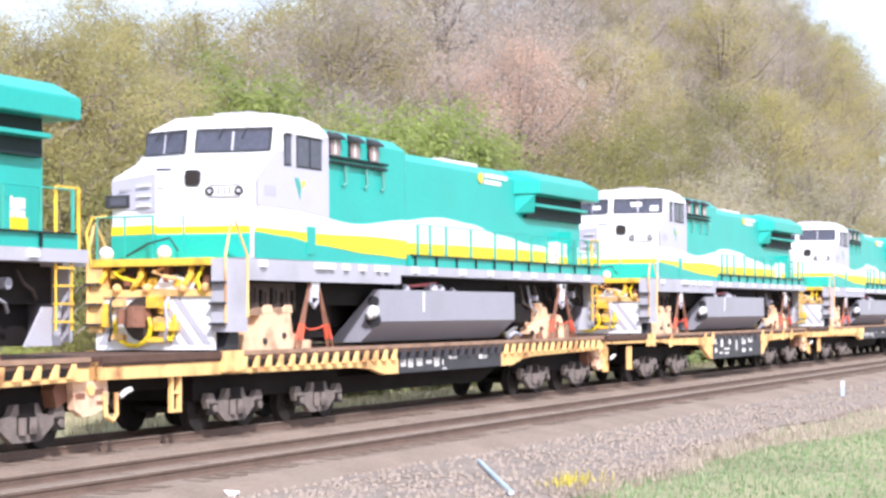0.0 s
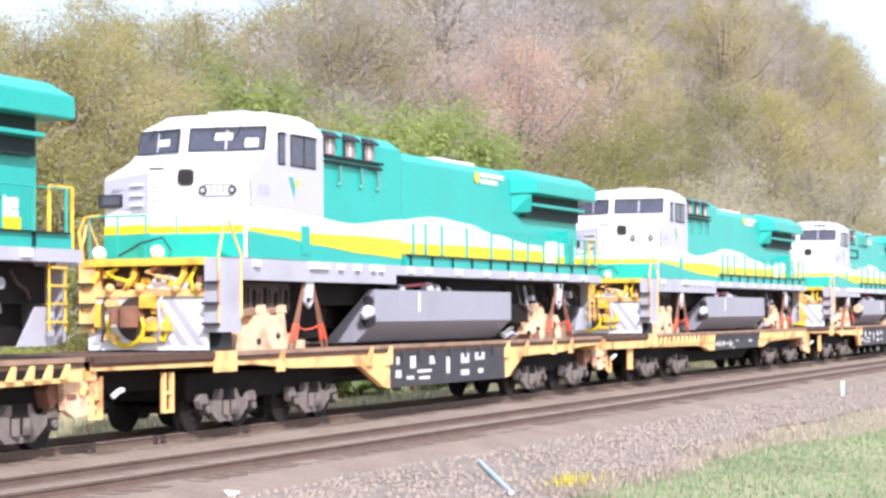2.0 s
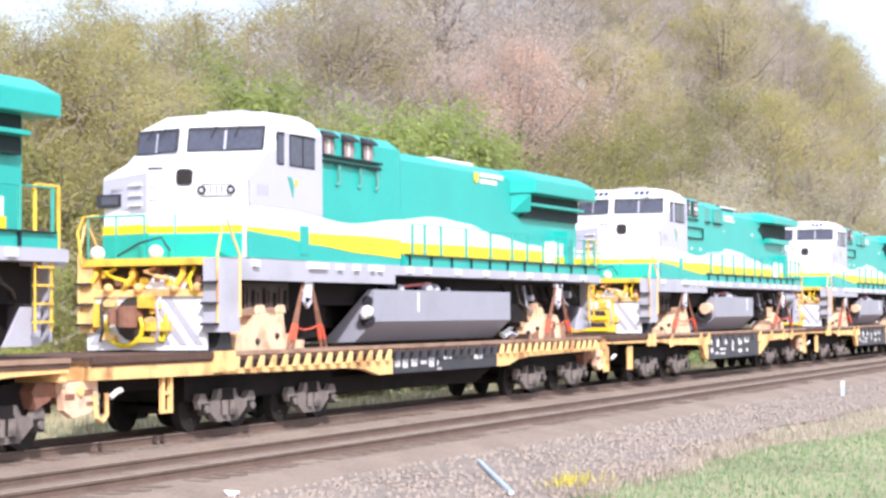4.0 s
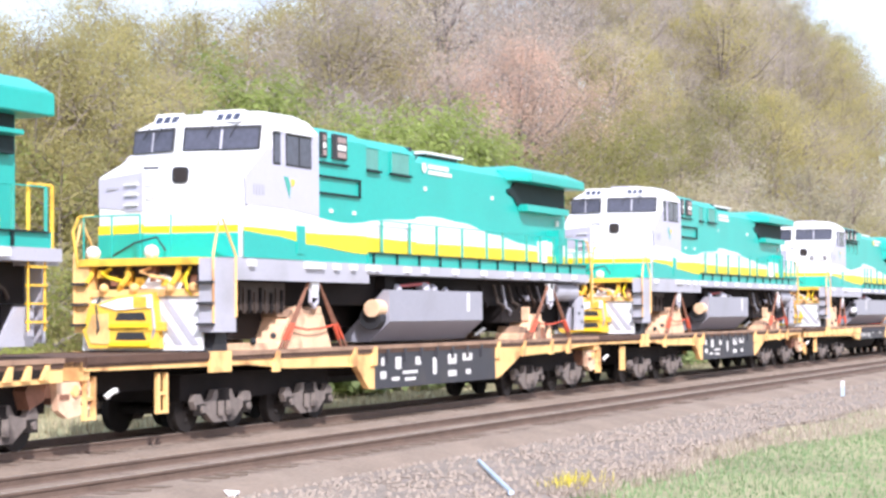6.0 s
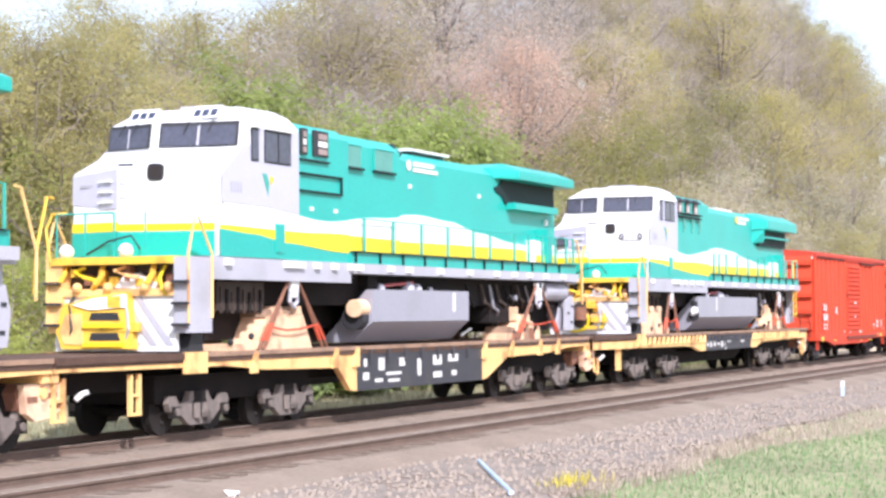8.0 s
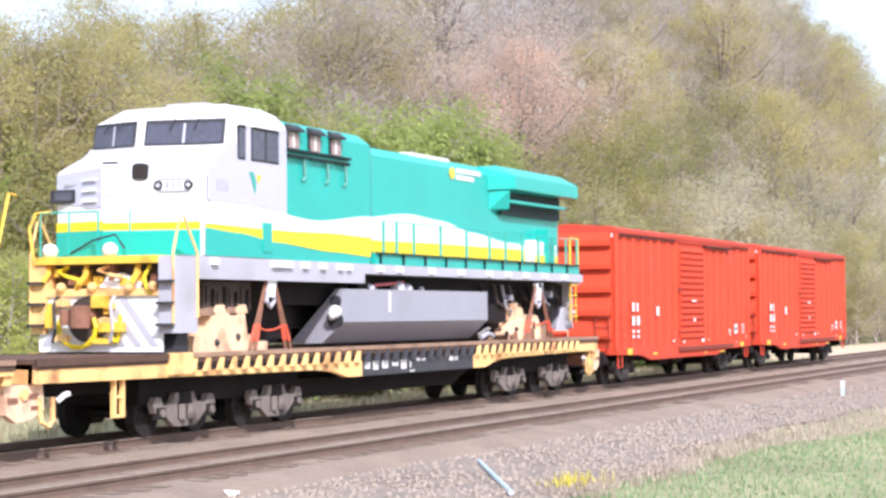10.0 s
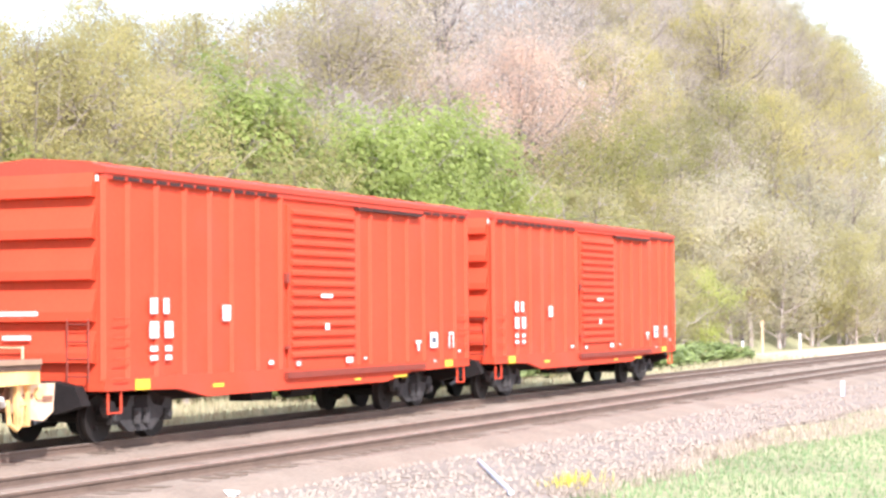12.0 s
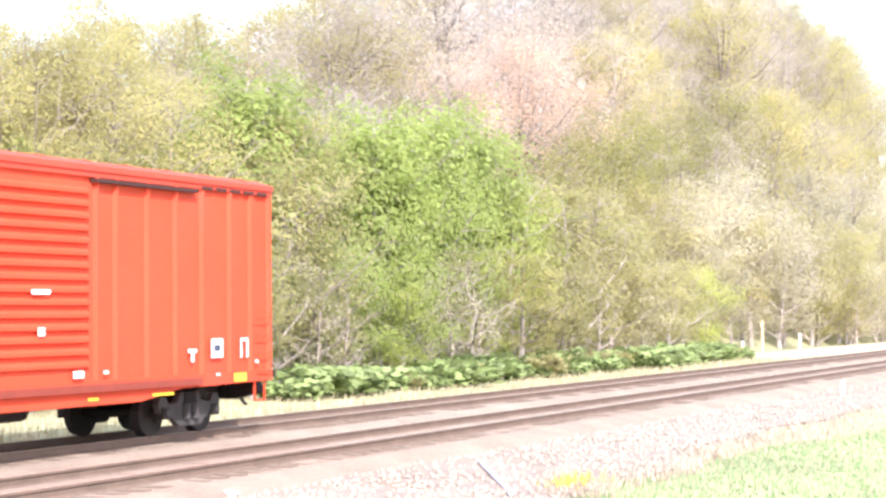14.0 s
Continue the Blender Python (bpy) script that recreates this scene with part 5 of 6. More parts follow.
def tie_down(fc, x, spread, top):
    for s in (-1, 1):
        y = s * 1.5
        for dx in (-1, 1):
            for off in (0, 0.16):
                foot, head = Vector((x + dx * spread - dx * off * 1.4, y, 1.55)), Vector((x + dx * (0.12 + off * 0.3), y, top))
                strap = made("strap", RUST, fc, tube, foot, head, 0.035, 6, label="rusty tie-down rod")
                made("turnbuckle", RED, strap, tube, foot.lerp(head, 0.12), foot.lerp(head, 0.34), 0.046, 6, label="red turnbuckle")
        bm = bmesh.new()
        prism(bm, [(x - 0.10, top - 0.42), (x + 0.10, top - 0.42), (x + 0.17, top - 0.1), (x + 0.26, top + 0.04), (x - 0.26, top + 0.04), (x - 0.17, top - 0.1)], y - 0.05, y + 0.05, "y")
        lug = part("lug_plate", bm, WHITE, fc, "white lifting plate", bevel=0.012)
        made("lug_pin", SEAL, lug, tube, (x, y - 0.09, top - 0.02), (x, y + 0.09, top - 0.02), 0.07, 10, label="dark pin through the lug")
        made("shackle", SILL, lug, pipe, [(x - 0.12, y, top - 0.30), (x - 0.16, y, top - 0.5), (x, y, top - 0.62), (x + 0.16, y, top - 0.5), (x + 0.12, y, top - 0.30)], 0.045, 6, label="grey shackle")
        made("spreader", RED, fc, pipe, [(x - spread * 0.72, y, 2.02), (x - spread * 0.2, y, 1.93), (x + spread * 0.2, y, 1.95), (x + spread * 0.72, y, 2.04)], 0.022, 6, label="red spreader rod between the tie-downs")


def flatcar(kind, load, x1):
    fc = tagged(new("flatcar"), "weathered yellow flatcar with " + ("stake pockets and charcoal side panel" if kind == 1 else "deep charcoal fishbelly side"),
                "flatcar", "flatcars of the train")
    x0 = -5.4
    made("deck", DECK, fc, box, x0, x1, -1.52, 1.52, 1.37, 1.54, label="brown timber and steel deck", bevel=0.01)
    made("centre_sill", BLACK, fc, box, x0 + 0.2, x1 - 0.2, -0.55, 0.55, 0.85, 1.44, bevel=0.02)
    for xa, xb in ((-1.5, 4.6), (15.2, 21.3)):
        made("span_bolster", BLACK, fc, box, xa, xb, -0.95, 0.95, 0.6, 1.12, label="black span bolster over the trucks", bevel=0.02)
    if kind == 1:
        made("centre_beam", BLACK, fc, prism, [(4.4, 0.86), (5.0, 0.45), (13.4, 0.45), (14.6, 0.86)], -0.7, 0.7, "y", label="deep black centre beam")
    belly = 0.88 if kind == 1 else 0.56
    xa, xb = (6.6, 12.9) if kind == 1 else (6.4, 13.4) if load == 1 else (5.8, 12.95)
    for s in (-1, 1):
        ya, yb = min(s * 1.36, s * 1.5), max(s * 1.36, s * 1.5)
        made("side_panel", PANEL, fc, box, xa, xb, ya, yb, belly, 1.37, label="charcoal side panel with white stencils")
        left = [(x0, 1.37), (x0, 1.30), (0.2, 1.27), (1.8, 1.15), (4.9, 1.10), (xa - 0.3, belly + 0.03), (xa, belly), (xa, 1.37)] if kind == 2 else \
               [(x0, 1.37), (x0, 1.14), (4.4, 1.08), (5.2, 1.02), (5.9, belly), (xa, belly), (xa, 1.37)]
        right = [(2 * 9.8 - a + (xb - (2 * 9.8 - xa)) * (1 if abs(a - xa) < 0.4 else 0), b) for a, b in left]
        right = [(x1 if abs(a - (2 * 9.8 - x0)) < 0.01 else a, b) for a, b in right]
        for poly in (left, right):
            made("side_girder", CREAM, fc, prism, poly, ya, yb, "y", label="weathered yellow side girder")
        yo = s * 1.5
        made("deck_nose", DECK, fc, box, x0, -0.62, min(s * 1.5, s * 1.55), max(s * 1.5, s * 1.55), 1.42, 1.552, label="dark brown edge of the front deck")
        made("deck_edge", EDGING, fc, box, -0.62, x1, min(s * 1.5, s * 1.545), max(s * 1.5, s * 1.545), 1.46, 1.548, label="worn tan edge of the deck")
        if kind == 1:
            for k in range(44):
                x = -0.6 + k * 0.49
                if x > 21:
                    break
                mat = PANEL if xa - 0.1 < x < xb - 0.1 else CREAM
                made("stake_pocket", mat, fc, prism, [(x + 0.06, 1.44), (x + 0.11, 1.44), (x + 0.08, 1.20), (x - 0.10, 1.20)], yo, yo + s * 0.09, "y")
            # a black strip on the girder stands for shade between the pockets
            made("pocket_recess", BLACK, fc, box, -0.7, 20.6, min(yo, yo + s * 0.012), max(yo, yo + s * 0.012), 1.22, 1.43, label="black strip for the shade between stake pockets")
        else:
            for x in (1.2, xa - 1.1, xa - 0.1, xb + 0.1, 14.9, 17.0, 18.4):
                made("stake_pocket", CREAM, fc, prism, [(x, 1.52), (x + 0.12, 1.52), (x + 0.12, 1.1), (x - 0.14, 1.1)], yo, yo + s * 0.07, "y")
            for k in range(7):
                x = xa + 0.6 + k * 0.92
                made("stake_pocket", PANEL, fc, box, x, x + 0.1, min(yo, yo + s * 0.05), max(yo, yo + s * 0.05), 1.16, 1.46)
        marks = ((6.72, 6.98, 1.03, 1.18), (7.14, 7.40, 1.0, 1.2), (7.62, 7.92, 1.02, 1.2), (8.14, 8.46, 1.06, 1.15), (8.62, 8.90, 0.98, 1.2), (9.1, 9.16, 1.0, 1.14), (9.5, 9.95, 1.14, 1.30), (11.4, 11.9, 1.1, 1.24), (9.1, 9.35, 0.90, 0.94)) if kind == 1 else \
                ((7.0, 7.3, 0.78, 0.95), (7.05, 7.2, 1.08, 1.26), (7.6, 8.0, 0.72, 0.80), (7.8, 8.1, 0.98, 1.26), (8.2, 9.0, 0.86, 0.93), (8.3, 8.9, 0.70, 0.77), (8.9, 9.2, 1.05, 1.24), (9.9, 10.1, 0.8, 1.2), (10.8, 11.3, 1.02, 1.26), (10.8, 11.3, 0.72, 0.86), (11.7, 12.3, 1.08, 1.26), (11.9, 12.2, 0.74, 0.86))
        for a, b, c, d in marks:
            a, b = (a + xa - 6.7, b + xa - 6.7) if kind == 2 else (a, b)
            made("stencil_bar", STENCIL, fc, box, a, b, min(yo, yo + s * 0.008), max(yo, yo + s * 0.008), c, d)
        # end brackets
        for x in ((-3.0,) if kind == 1 else (-5.3, -3.0)) if x1 < 22 else (-3.0, 21.9):
            bm = bmesh.new()
            for dx in (0, 0.27):
                box(bm, x + dx, x + dx + 0.075, min(s * 1.34, s * 1.42), max(s * 1.34, s * 1.42), 0.46, 1.2)
            for z in (0.46, 0.80):
                box(bm, x + 0.075, x + 0.27, min(s * 1.34, s * 1.41), max(s * 1.34, s * 1.41), z, z + 0.055)
            part("end_step", bm, CREAM, fc, "yellow end step stirrup", bevel=0.01)
    for x, s in ((x0, -1), (x1, 1)):
        made("end_sill", CREAM, fc, box, min(x, x - s * 0.2), max(x, x - s * 0.2), -1.45, 1.45, 1.14, 1.46, label="yellow end sill", bevel=0.02)
        made("end_casting", RUST, fc, prism, [(x - s * 0.2, 1.14), (x - s * 0.05, 1.14), (x - s * 0.1, 0.84), (x - s * 0.5, 0.70), (x - s * 0.62, 1.0), (x - s * 0.5, 1.14)], -1.2, 1.2, "y", label="rusty end casting", bevel=0.02)
        made("coupler", RUST, fc, knuckle, x, s, label="rusty coupler")
        made("air_hose", SEAL, fc, pipe, [(x, 0.3, 0.9), (x + s * 0.25, 0.34, 0.6), (x + s * 0.4, 0.32, 0.5)], 0.04, 6)
        if s > 0 and x1 < 22:
            continue
        for t in (-1, 1):
            gear = made("end_block", EDGECAST, fc, prism, [(x + s * 0.62, 1.13), (x - s * 0.42, 1.13), (x - s * 0.46, 0.70), (x - s * 0.10, 0.56), (x + s * 0.30, 0.52), (x + s * 0.56, 0.66)], t * 1.22, t * 1.35, "y", label="pale pinkish end casting", bevel=0.02)
            for dx, z0, z1 in ((0.40, 0.84, 0.93), (-0.14, 0.90, 0.98), (-0.22, 0.72, 0.78)):
                made("casting_pocket", RUST, gear, box, x + s * dx - 0.13, x + s * dx + 0.13, min(t * 1.35, t * 1.37), max(t * 1.35, t * 1.37), z0, z1, label="rusty pocket", bevel=0.008)
            made("casting_boss", CREAM, gear, tube, (x + s * 0.12, t * 1.34, 0.98), (x + s * 0.12, t * 1.40, 0.98), 0.10, 10, label="pale round boss")
            if kind == 1:
                made("step_loop", CREAM, fc, pipe, [(x - s * 0.30, t * 1.36, 0.9), (x - s * 0.34, t * 1.38, 0.50), (x - s * 0.50, t * 1.40, 0.42), (x - s * 0.66, t * 1.38, 0.52), (x - s * 0.68, t * 1.36, 0.9)], 0.045, 6, label="bent yellow step loop")
            made("release_lever", STENCIL, fc, pipe, [(x - s * 0.8, t * 1.36, 0.82), (x - s * 0.92, t * 1.42, 0.92), (x - s * 1.05, t * 1.42, 0.94)], 0.05, 6, label="pale release lever")
    for x in (-0.2, 3.35, 16.3, 19.8):
        bogie(fc, x)
    # load supports
    for s in (-1, 1):
        y0, y1 = min(s * 0.75, s * 1.4), max(s * 0.75, s * 1.4)
        if load == 1:
            made("support_block", TIMBER, fc, box, -0.1, 1.85, y0, y1, 1.54, 1.86, label="pale load support block", bevel=0.03)
            made("support_block", TIMBER, fc, prism, [(0.3, 1.86), (1.7, 1.86), (1.6, 2.28), (0.35, 2.28)], y0, y1, "y", bevel=0.03)
            made("support_block", TIMBER, fc, box, 1.9, 2.5, y0, y1, 1.54, 1.72, bevel=0.02)
        else:
            made("support_block", TIMBER, fc, prism, [(1.5, 1.54), (3.9, 1.54), (3.5, 2.25), (2.0, 2.25)], y0, y1, "y", label="pale load support block", bevel=0.04)
            made("support_block", TIMBER, fc, box, 0.5, 1.5, y0, y1, 1.54, 1.68, bevel=0.02)
        made("pilot_wedge", SEAL, fc, prism, [(-1.08, 1.54), (-0.5, 1.54), (-0.55, 1.98), (-0.85, 2.02)], y0, y1, "y", label="dark wedge behind the pilot", bevel=0.02)
        made("deck_step", CREAM, fc, box, -1.4, -0.62, min(s * 1.5, s * 1.57), max(s * 1.5, s * 1.57), 1.16, 1.56, label="pale yellow raised plate on the deck side", bevel=0.02)
        for k in range(4):
            bx, bz = (0.15 + 0.42 * k, 2.26 + 0.05 * (k % 2)) if load == 1 else (1.9 + 0.42 * k, 2.22 + 0.06 * (k % 2))
            made("support_chock", TIMBER if k % 2 else EDGING, fc, prism, [(bx, bz - 0.02), (bx + 0.30, bz - 0.02), (bx + 0.24, bz + 0.14), (bx + 0.05, bz + 0.10)], y0, y1, "y", label="pale worn chock", bevel=0.015)
        # rear support: a jagged pile of timbers, a cast block with a hole, and a drum lying beside it
        if load == 1:
            made("support_block", TIMBER, fc, prism, [(15.9, 1.54), (17.0, 1.54), (16.96, 1.90), (16.74, 1.96), (16.70, 2.12), (16.44, 2.06), (16.36, 1.88), (16.08, 1.84)], y0, y1, "y", label="notched pale load support", bevel=0.03)
            made("support_block", TIMBER, fc, prism, [(16.95, 1.54), (17.98, 1.54), (17.98, 1.74), (17.84, 2.02), (17.66, 2.18), (17.30, 2.22), (17.10, 2.06), (16.95, 1.80)], y0, y1, "y", label="tall pale cast support with a hole", bevel=0.04)
            made("support_hole", SEAL, fc, tube, (17.42, s * 1.39, 1.92), (17.42, s * 1.408, 1.92), 0.11, 10)
            made("support_block", EDGING, fc, prism, [(18.0, 1.54), (18.75, 1.54), (18.6, 1.66), (18.42, 1.92), (18.16, 1.84), (18.0, 1.96)], y0, y1, "y", label="reddish worn support block", bevel=0.03)
            made("support_post", TIMBER, fc, prism, [(16.46, 2.05), (16.58, 2.05), (16.50, 2.36), (16.42, 2.52), (16.34, 2.50), (16.42, 2.3)], y0 + 0.1, y1 - 0.1, "y", label="pale timber post", bevel=0.02)
            made("support_post", TIMBER, fc, prism, [(16.72, 2.0), (16.92, 1.9), (16.86, 2.34), (16.70, 2.42)], y0 + 0.1, y1 - 0.05, "y", bevel=0.02)
            made("support_plank", TIMBER, fc, box, 15.35, 16.1, y1 - 0.3 if s > 0 else y0, y1 if s > 0 else y0 + 0.3, 1.68, 1.76, label="pale plank end", bevel=0.01)
            made("support_plank", EDGING, fc, box, 15.5, 15.7, y0, y1, 1.54, 1.68)
            made("floor_fitting", SILL, fc, pipe, [(13.9, s * 1.3, 1.62), (14.3, s * 1.32, 1.74), (14.7, s * 1.32, 1.66)], 0.06, 6, label="grey pipe end on the deck")
        else:
            made("support_plank", TIMBER, fc, box, 14.8, 17.3, y0, y1, 1.54, 1.72, label="long pale timber plank", bevel=0.02)
            made("support_block", TIMBER, fc, prism, [(15.6, 1.72), (16.9, 1.72), (16.86, 1.98), (16.6, 2.06), (16.55, 2.22), (15.85, 2.20), (15.78, 2.02)], y0, y1, "y", label="notched pale load support", bevel=0.03)
            made("support_block", EDGING, fc, prism, [(14.9, 1.72), (15.55, 1.72), (15.5, 1.86), (15.0, 1.90)], y0, y1, "y", bevel=0.02)
            made("support_post", TIMBER, fc, box, 15.72, 15.84, y0 + 0.05, y1, 2.05, 2.42, label="pale timber post")
        for k in range(7 if load == 1 else 5):
            bx = (15.75 if load == 1 else 15.2) + 0.42 * k
            made("support_scrap", (RUST, TIMBER, EDGING)[k % 3], fc, prism, [(bx, 1.54), (bx + 0.34, 1.54), (bx + 0.26, 1.78 + 0.12 * (k % 3)), (bx + 0.10, 1.70 + 0.15 * (k % 2))], s * 1.40, s * 1.47, "y", label="worn timber scrap beside the support", bevel=0.01)
        for k in range(5):
            made("bolt_head", SEAL, fc, dome, (0.5 + k * 0.8 if k < 2 else 15.4 + (k - 2) * 0.7, s * 1.41, 1.72 + 0.1 * (k % 2)), 0.07, 6)
    tie_down(fc, 2.45 if load == 1 else 2.9, 0.85 if load == 1 else 1.5, 3.02)
    tie_down(fc, 17.5 if load == 1 else 17.0, 1.1 if load == 1 else 1.7, 3.02)
    return fc


# ---- boxcars ----
def boxcar():
    bc = tagged(new("boxcar"), "orange-red boxcar with outside posts and one sliding door", "boxcar", "boxcars at the rear")
    Lb, H0, H1 = 16.0, 0.93, 4.80
    made("body", BOXRED, bc, box, 0.08, Lb - 0.08, -1.49, 1.49, H0, H1, label="orange-red steel body")
    bm = bmesh.new()
    prism(bm, [(-1.58, 4.72), (1.58, 4.72), (1.58, 4.82), (1.2, 4.93), (0, 5.02), (-1.2, 4.93), (-1.58, 4.82)], -0.02, Lb + 0.02, "x")
    part("roof", bm, ROOF_SHADE_RED, bc, "shallow red roof with overhanging eaves", bevel=0.012)
    bm = bmesh.new()
    for k in range(12):
        x = 0.6 + k * 1.34
        prism(bm, [(-1.5, 4.84), (-1.2, 4.945), (0, 5.035), (1.2, 4.945), (1.5, 4.84), (1.2, 4.92), (0, 5.01), (-1.2, 4.92)], x, x + 0.08, "x")
    part("roof_ribs", bm, ROOF_SHADE_RED, bc)
    posts = (0.06, 0.8, 1.72, 2.68, 3.58, 4.4, 5.42, 6.35, 9.9, 10.5, 11.5, 12.45, 13.38, 14.4, 15.2, 15.94)
    for s in (-1, 1):
        y, yo = s * 1.48, s * 1.56
        for i, x in enumerate(posts):
            w = 0.05 if 0 < i < len(posts) - 1 else 0.06
            made("side_post", BOXRED, bc, prism, [(x - w - 0.03, y), (x - w * 0.5, yo), (x + w * 0.5, yo), (x + w + 0.03, y)], 1.12, 4.66, "z")
        made("top_chord", ROOF_SHADE_RED, bc, box, 0, Lb, min(y, s * 1.55), max(y, s * 1.55), 4.62, 4.74)
        # short dark strips drawn in place of the shadow under the eaves
        for k in range(14):
            x = 0.25 + k * 0.46
            if x < 6.2:
                made("eave_slot", EAVE_SHADE, bc, box, x, x + 0.36, min(yo, yo + s * 0.012), max(yo, yo + s * 0.012), 4.61, 4.68)
        # real rail, coloured as if the eave shades it
        made("door_rail", EAVE_SHADE, bc, box, 9.75, 13.1, min(y, s * 1.62), max(y, s * 1.62), 4.53, 4.60, label="upper door rail with eave shade in its colour")
        for k in range(5):
            x = 13.3 + k * 0.52
            made("eave_slot", EAVE_SHADE, bc, box, x, x + 0.4, min(yo, yo + s * 0.012), max(yo, yo + s * 0.012), 4.61, 4.67)
        # lower sill, deeper in the middle
        made("side_sill", BOXRED, bc, prism, [(0.0, 1.15), (Lb, 1.15), (Lb, 0.95), (12.6, 0.90), (11.2, 0.72), (3.4, 0.72), (2.4, 0.90), (0.0, 0.95)], s * 1.44, s * 1.55, "y", label="red side sill")
        made("door_track", BOXDARK, bc, box, 6.4, 13.2, min(s * 1.55, s * 1.64), max(s * 1.55, s * 1.64), 0.95, 1.08, label="dark lower door track")
        # ribbed sliding door
        d = made("door", BOXRED, bc, box, 6.6, 9.7, min(y, s * 1.54), max(y, s * 1.54), 1.1, 4.5, label="red ribbed sliding door")
        for k in range(15):
            z = 1.40 + k * 0.21
            made("door_rib", BOXRED, d, prism, [(s * 1.54, z - 0.05), (s * 1.605, z - 0.02), (s * 1.605, z + 0.04), (s * 1.54, z + 0.09)], 6.72, 9.58, "x")
        for a, b, c, e in ((7.95, 8.45, 2.60, 2.68), (8.12, 8.30, 1.92, 2.06), (9.1, 9.4, 1.20, 1.32), (6.85, 7.0, 1.2, 1.28)):
            made("door_mark", STENCIL, d, box, a, b, min(s * 1.6, s * 1.615), max(s * 1.6, s * 1.615), c, e)
        made("door_latch", BOXDARK, d, box, 6.42, 6.55, min(s * 1.54, s * 1.62), max(s * 1.54, s * 1.62), 2.9, 3.1)
        made("door_latch", BOXDARK, d, box, 6.42, 6.55, min(s * 1.54, s * 1.62), max(s * 1.54, s * 1.62), 1.55, 1.62)
        # stencils as plain bars
        for a, b, c, e in ((1.42, 1.66, 2.28, 2.56), (1.86, 2.05, 2.28, 2.56), (1.40, 1.70, 1.84, 2.14), (1.90, 2.18, 1.84, 2.14), (1.42, 1.66, 1.60, 1.70), (1.92, 2.14, 1.60, 1.70), (1.42, 1.66, 1.44, 1.53), (1.92, 2.14, 1.44, 1.53), (3.95, 4.25, 2.14, 2.44), (13.62, 14.05, 1.44, 1.80), (14.72, 14.78, 1.42, 1.78), (14.95, 15.02, 1.42, 1.78), (14.72, 15.02, 1.74, 1.80), (12.8, 13.1, 1.55, 1.62), (12.9, 13.0, 1.38, 1.55), (5.75, 5.95, 1.25, 1.33), (10.05, 10.2, 1.25, 1.3), (15.3, 15.42, 1.3, 1.36), (13.8, 13.95, 1.1, 1.14)):
            made("stencil_bar", STENCIL, bc, box, a, b, min(s * 1.561, s * 1.566), max(s * 1.561, s * 1.566), c, e)
        made("stencil_mark", INK, bc, box, 13.72, 13.95, min(s * 1.566, s * 1.57), max(s * 1.566, s * 1.57), 1.56, 1.68)
        for a, b, c, e in ((0.95, 1.42, 0.93, 1.12), (3.6, 4.0, 0.88, 0.95), (14.5, 14.95, 0.96, 1.12), (11.6, 12.3, 0.80, 0.85), (9.6, 9.9, 0.80, 0.85)):
            made("reflector", REFLECT, bc, box, a, b, min(s * 1.551, s * 1.56), max(s * 1.551, s * 1.56), c, e, label="yellow reflector patch")
        bm = bmesh.new()
        for x in (0.42, 15.55):
            for z in (1.15, 1.5, 1.85, 2.2):
                tube(bm, (x - 0.25, s * 1.62, z), (x + 0.25, s * 1.62, z), 0.014, 5)
        part("side_grab_irons", bm, BOXRED, bc)
        bm = bmesh.new()
        for x in (0.2, 15.4):
            pipe(bm, [(x, s * 1.48, 0.95), (x, s * 1.48, 0.55), (x + 0.4, s * 1.48, 0.55), (x + 0.4, s * 1.48, 0.95)], 0.025, 5)
        part("stirrup_step", bm, BOXRED, bc)
    # corrugated ends
    for x, s in ((0.08, -1), (Lb - 0.08, 1)):
        end = made("end_wall", BOXRED, bc, box, min(x, x + s * 0.05), max(x, x + s * 0.05), -1.48, 1.48, 0.95, 4.72, label="ribbed red end wall")
        for z in (4.32, 3.60, 2.88, 2.16, 1.44):
            xo = x + s * 0.05
            made("end_rib", BOXRED, end, prism, [(xo, z - 0.03), (xo + s * 0.15, z), (xo + s * 0.14, z + 0.16), (xo, z + 0.55)], -1.36, 1.36, "y", bevel=0.012)
        for z in (2.28, 1.86):
            made("end_bar", STENCIL, end, box, min(x + s * 0.20, x + s * 0.21), max(x + s * 0.20, x + s * 0.21), -0.25 if z > 2 else -0.1, 0.75 if z > 2 else 0.5, z - 0.03, z + 0.05)
        made("end_stencil", STENCIL, end, box, min(x + s * 0.06, x + s * 0.07), max(x + s * 0.06, x + s * 0.07), -1.42, -0.88, 4.58, 4.70)
        bm = bmesh.new()
        for yy in (-1.3, -0.86):
            tube(bm, (x + s * 0.2, yy, 1.1), (x + s * 0.2, yy, 2.2), 0.018, 5)
        for z in (1.2, 1.5, 1.8, 2.1):
            tube(bm, (x + s * 0.2, -1.3, z), (x + s * 0.2, -0.86, z), 0.016, 5)
        part("end_ladder", bm, BOXDARK, end)
        bm = bmesh.new()
        pipe(bm, [(x + s * 0.3, 0.0, 1.15), (x + s * 0.3, 0.0, 1.7), (x + s * 0.3, 0.7, 1.7), (x + s * 0.3, 0.7, 1.15)], 0.03, 5)
        part("crossover_step", bm, TIMBER if s < 0 else BOXRED, end)
        made("coupler", BLACK, bc, knuckle, x + s * 0.35, s, label="black coupler")
        made("draft_box", BLACK, bc, box, min(x, x + s * 0.4), max(x, x + s * 0.4), -0.5, 0.5, 0.6, 1.1, bevel=0.03)
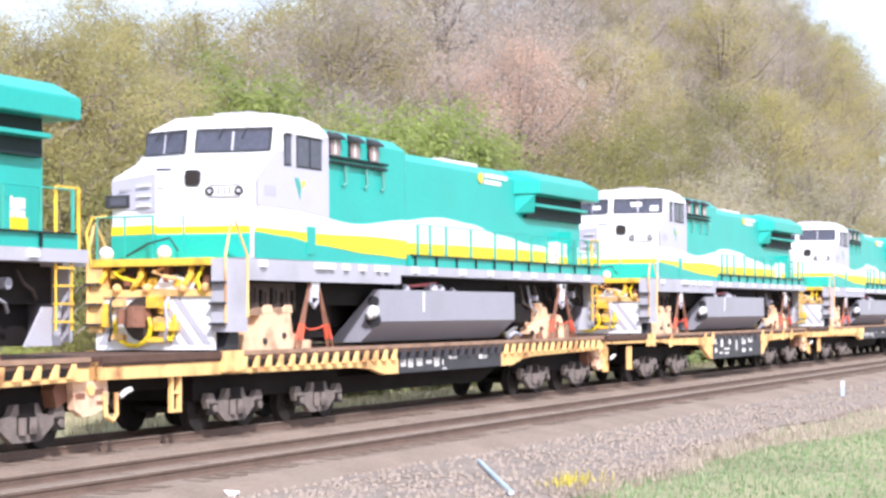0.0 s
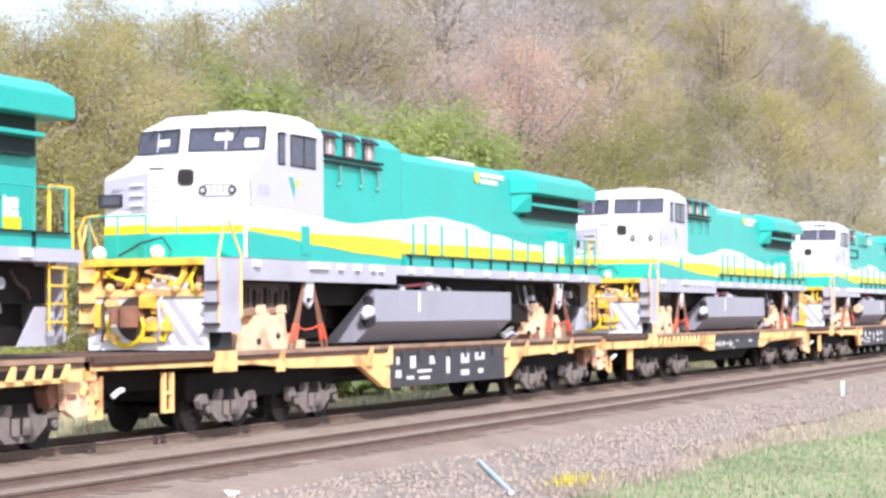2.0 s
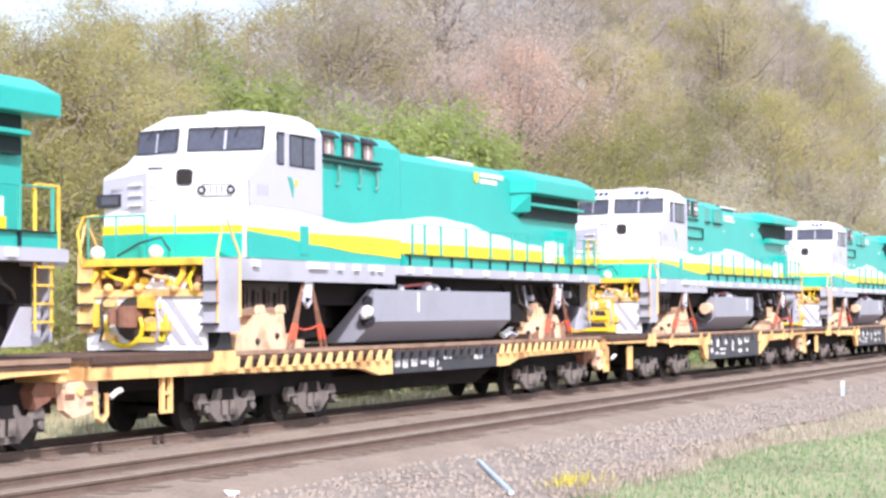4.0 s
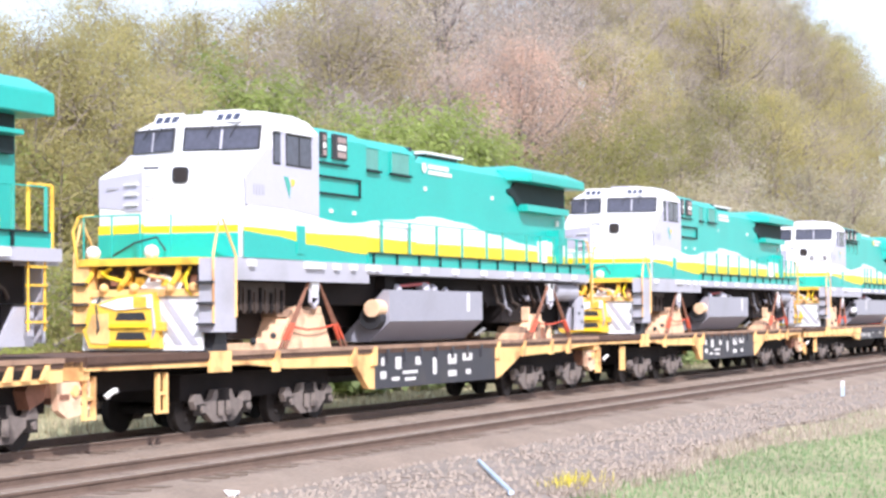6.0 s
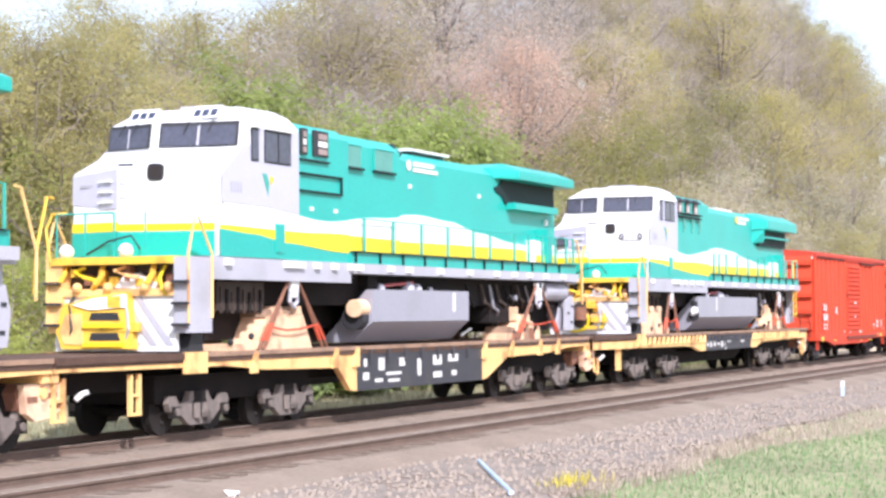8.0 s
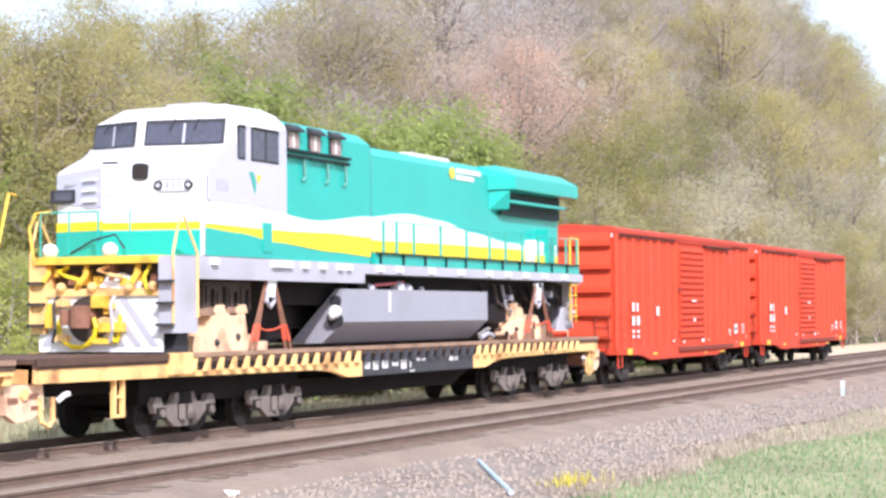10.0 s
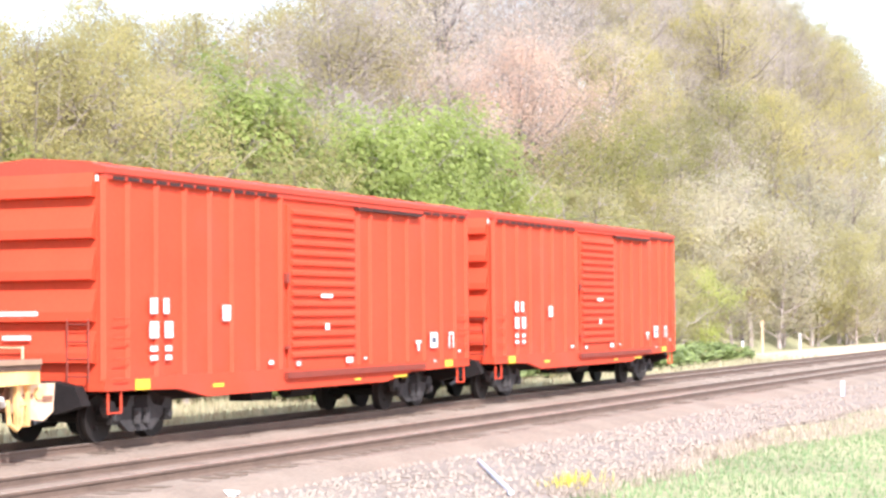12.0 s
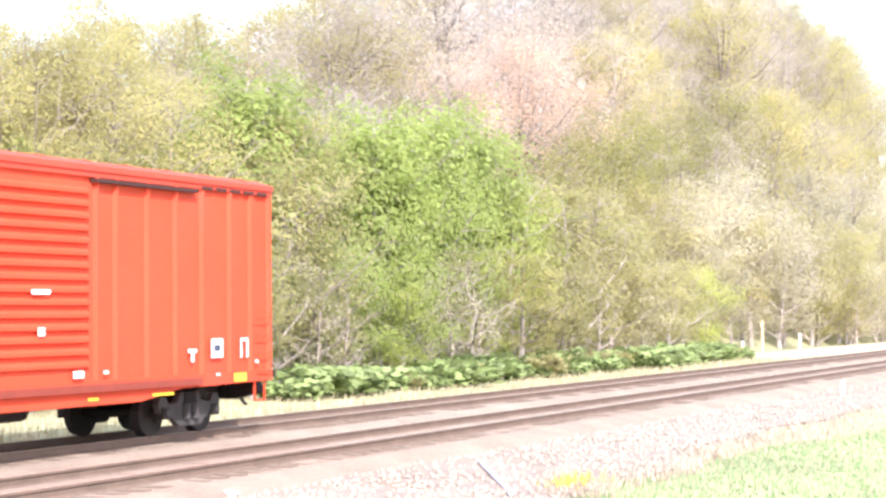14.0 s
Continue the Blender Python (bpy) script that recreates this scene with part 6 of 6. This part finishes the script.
        made("end_gear", BLACK, bc, prism, [(-1.25, 0.70), (-1.1, 1.02), (-0.6, 1.12), (0.6, 1.12), (1.1, 1.02), (1.25, 0.70), (0.7, 0.55), (-0.7, 0.55)], min(x + s * 0.05, x + s * 0.32), max(x + s * 0.05, x + s * 0.32), "x", label="black brake gear on the car end", bevel=0.02)
        made("air_hose", SEAL, bc, pipe, [(x + s * 0.3, -0.6, 0.8), (x + s * 0.5, -0.62, 0.5), (x + s * 0.75, -0.55, 0.42)], 0.04, 6)
    made("underframe", BLACK, bc, box, 0.3, Lb - 0.3, -0.45, 0.45, 0.62, 0.96)
    made("brake_valve", BLACK, bc, box, 6.0, 6.9, -1.0, -0.5, 0.5, 0.9, bevel=0.03)
    made("air_tank", BLACK, bc, tube, (7.6, -0.9, 0.68), (8.6, -0.9, 0.68), 0.18, 10)
    for x in (1.75, 13.55):
        bogie(bc, x, DARKCAST)
    return bc


# ---- small trackside things ----
def marker_post(x, y, h, mat, label):
    p = tagged(new("marker_post"), label, "post", "marker posts beyond the track")
    p.location = (x, y, rise(x, y))
    made("shaft", mat, p, box, -0.09, 0.09, -0.05, 0.05, -0.1, h, bevel=0.02)
    made("cap", SEAL if mat is WHITE else mat, p, box, -0.10, 0.10, -0.06, 0.06, h, h + 0.12, bevel=0.02)


marker_post(104.3, 7.6, 0.95, WHITE, "short white marker post with a dark cap")
marker_post(114.0, 8.9, 1.9, TIMBER, "tall pale wooden post at the wood's edge")
marker_post(124.5, 9.0, 1.0, STENCIL, "short pale marker post on the sandy verge")

pole = tagged(new("plastic_pipe"), "pale blue plastic pipe lying on the gravel", "pipe")
BLUE = material("pale_blue_plastic", (0.52, 0.64, 0.76), 0.4, vary=0.06, scale=3)
bm = bmesh.new()
tube(bm, (23.9, -10.35, -0.238), (29.2, -7.65, -0.262), 0.04, 10)
part("pipe_body", bm, BLUE, pole)
stake = tagged(new("marker_stake"), "short pale blue stake standing in the gravel", "stake")
stake.location = (55.4, -8.3, rise(55.4, -8.3))
made("shaft", BLUE, stake, box, -0.07, 0.07, -0.04, 0.04, -0.1, 0.36, bevel=0.015)
made("cap", WHITE, stake, box, -0.075, 0.075, -0.045, 0.045, 0.36, 0.52, label="white top of the stake", bevel=0.02)
scrap = tagged(new("white_scrap"), "crumpled white scrap lying on the gravel", "litter")
bm = bmesh.new()
hull(bm, [(22.55 + a * 0.75, -6.72 + b * 0.75, -0.30 + c * 0.75) for a, b, c in ((0, 0, 0), (0.35, 0.05, 0.02), (0.3, 0.22, 0.1), (0.05, 0.2, 0.14), (0.2, -0.1, 0.12))])
part("scrap_body", bm, WHITE, scrap, bevel=0.01)
SAND = material("pale_sand", (0.55, 0.44, 0.31), 0.95, vary=0.2, scale=0.6, bump=0.5, bump_scale=9)
sheet("sandy_path", steps(100, 190, 30), [3.2, 4.5, 6.5, 8.6, 9.6], lambda x, y: rise(x, y) + 0.07 + (-0.12 if y in (3.2, 9.6) or x in (100, 190) else 0), SAND)
WEED = material("yellow_flowers", (0.62, 0.52, 0.05), 0.7, vary=0.2, scale=3, per_island=0.3)
scatter("yellow_flowers", WEED, "low yellow flowers at the grass edge", "flowers", 170,
        lambda r: (lambda x, y: (x, y, rise(x, y)))(25.6 + r.gauss(0, 0.45), -10.6 + r.gauss(0, 0.2)), lambda r, x, y, z, v, p: blade(r, x, y, z, v, p, 0.2), 21)

# ---- the train ----
TRAIN = []
first_loco, first_car = {}, {}
for nose_x, lk, ck in ((-158.25, 1, 1), (-131.45, 1, 1), (-104.72, 1, 2), (-77.65, 1, 1), (-50.55, 2, 2), (-24.05, 2, 2), (2.95, 1, 1)):
    for first, key, build in ((first_loco, (lk, nose_x == -104.72), locomotive), (first_car, (ck, lk, 22.4 if nose_x > 0 else 21.05), flatcar)):
        if key not in first:
            first[key] = build(*key)
            TRAIN.append((first[key], nose_x))
        else:
            TRAIN.append((copy_thing(first[key], Matrix.Identity(4)), nose_x))
red_car = boxcar()
TRAIN.append((red_car, 27.13))
TRAIN.append((copy_thing(red_car, Matrix.Identity(4)), 44.83))


def run(t):
    """How far the train stands along the line at t seconds."""
    u = t - 12.0
    return -(13.86453 * u + 0.01695 * u * u)


def motions():
    for thing, x in TRAIN:
        spin = [(k / 30, pose(0, 0, 0, 0, math.degrees(run(k / 30) / 0.42), 0)) for k in range(421)]
        for w in thing.children_recursive:
            if w.name.startswith("wheelset"):
                at = Matrix.Translation(w.location)
                walk(w, [(t, at @ m) for t, m in spin])
        walk(thing, [(t, pose(x + run(t), 0, 0)) for t in (0.0, 1.0, 2.0, 3.0, 4.0, 5.0, 6.0, 7.0, 8.0, 9.0, 10.0, 11.0, 12.0, 13.0, 14.0)])


motions()
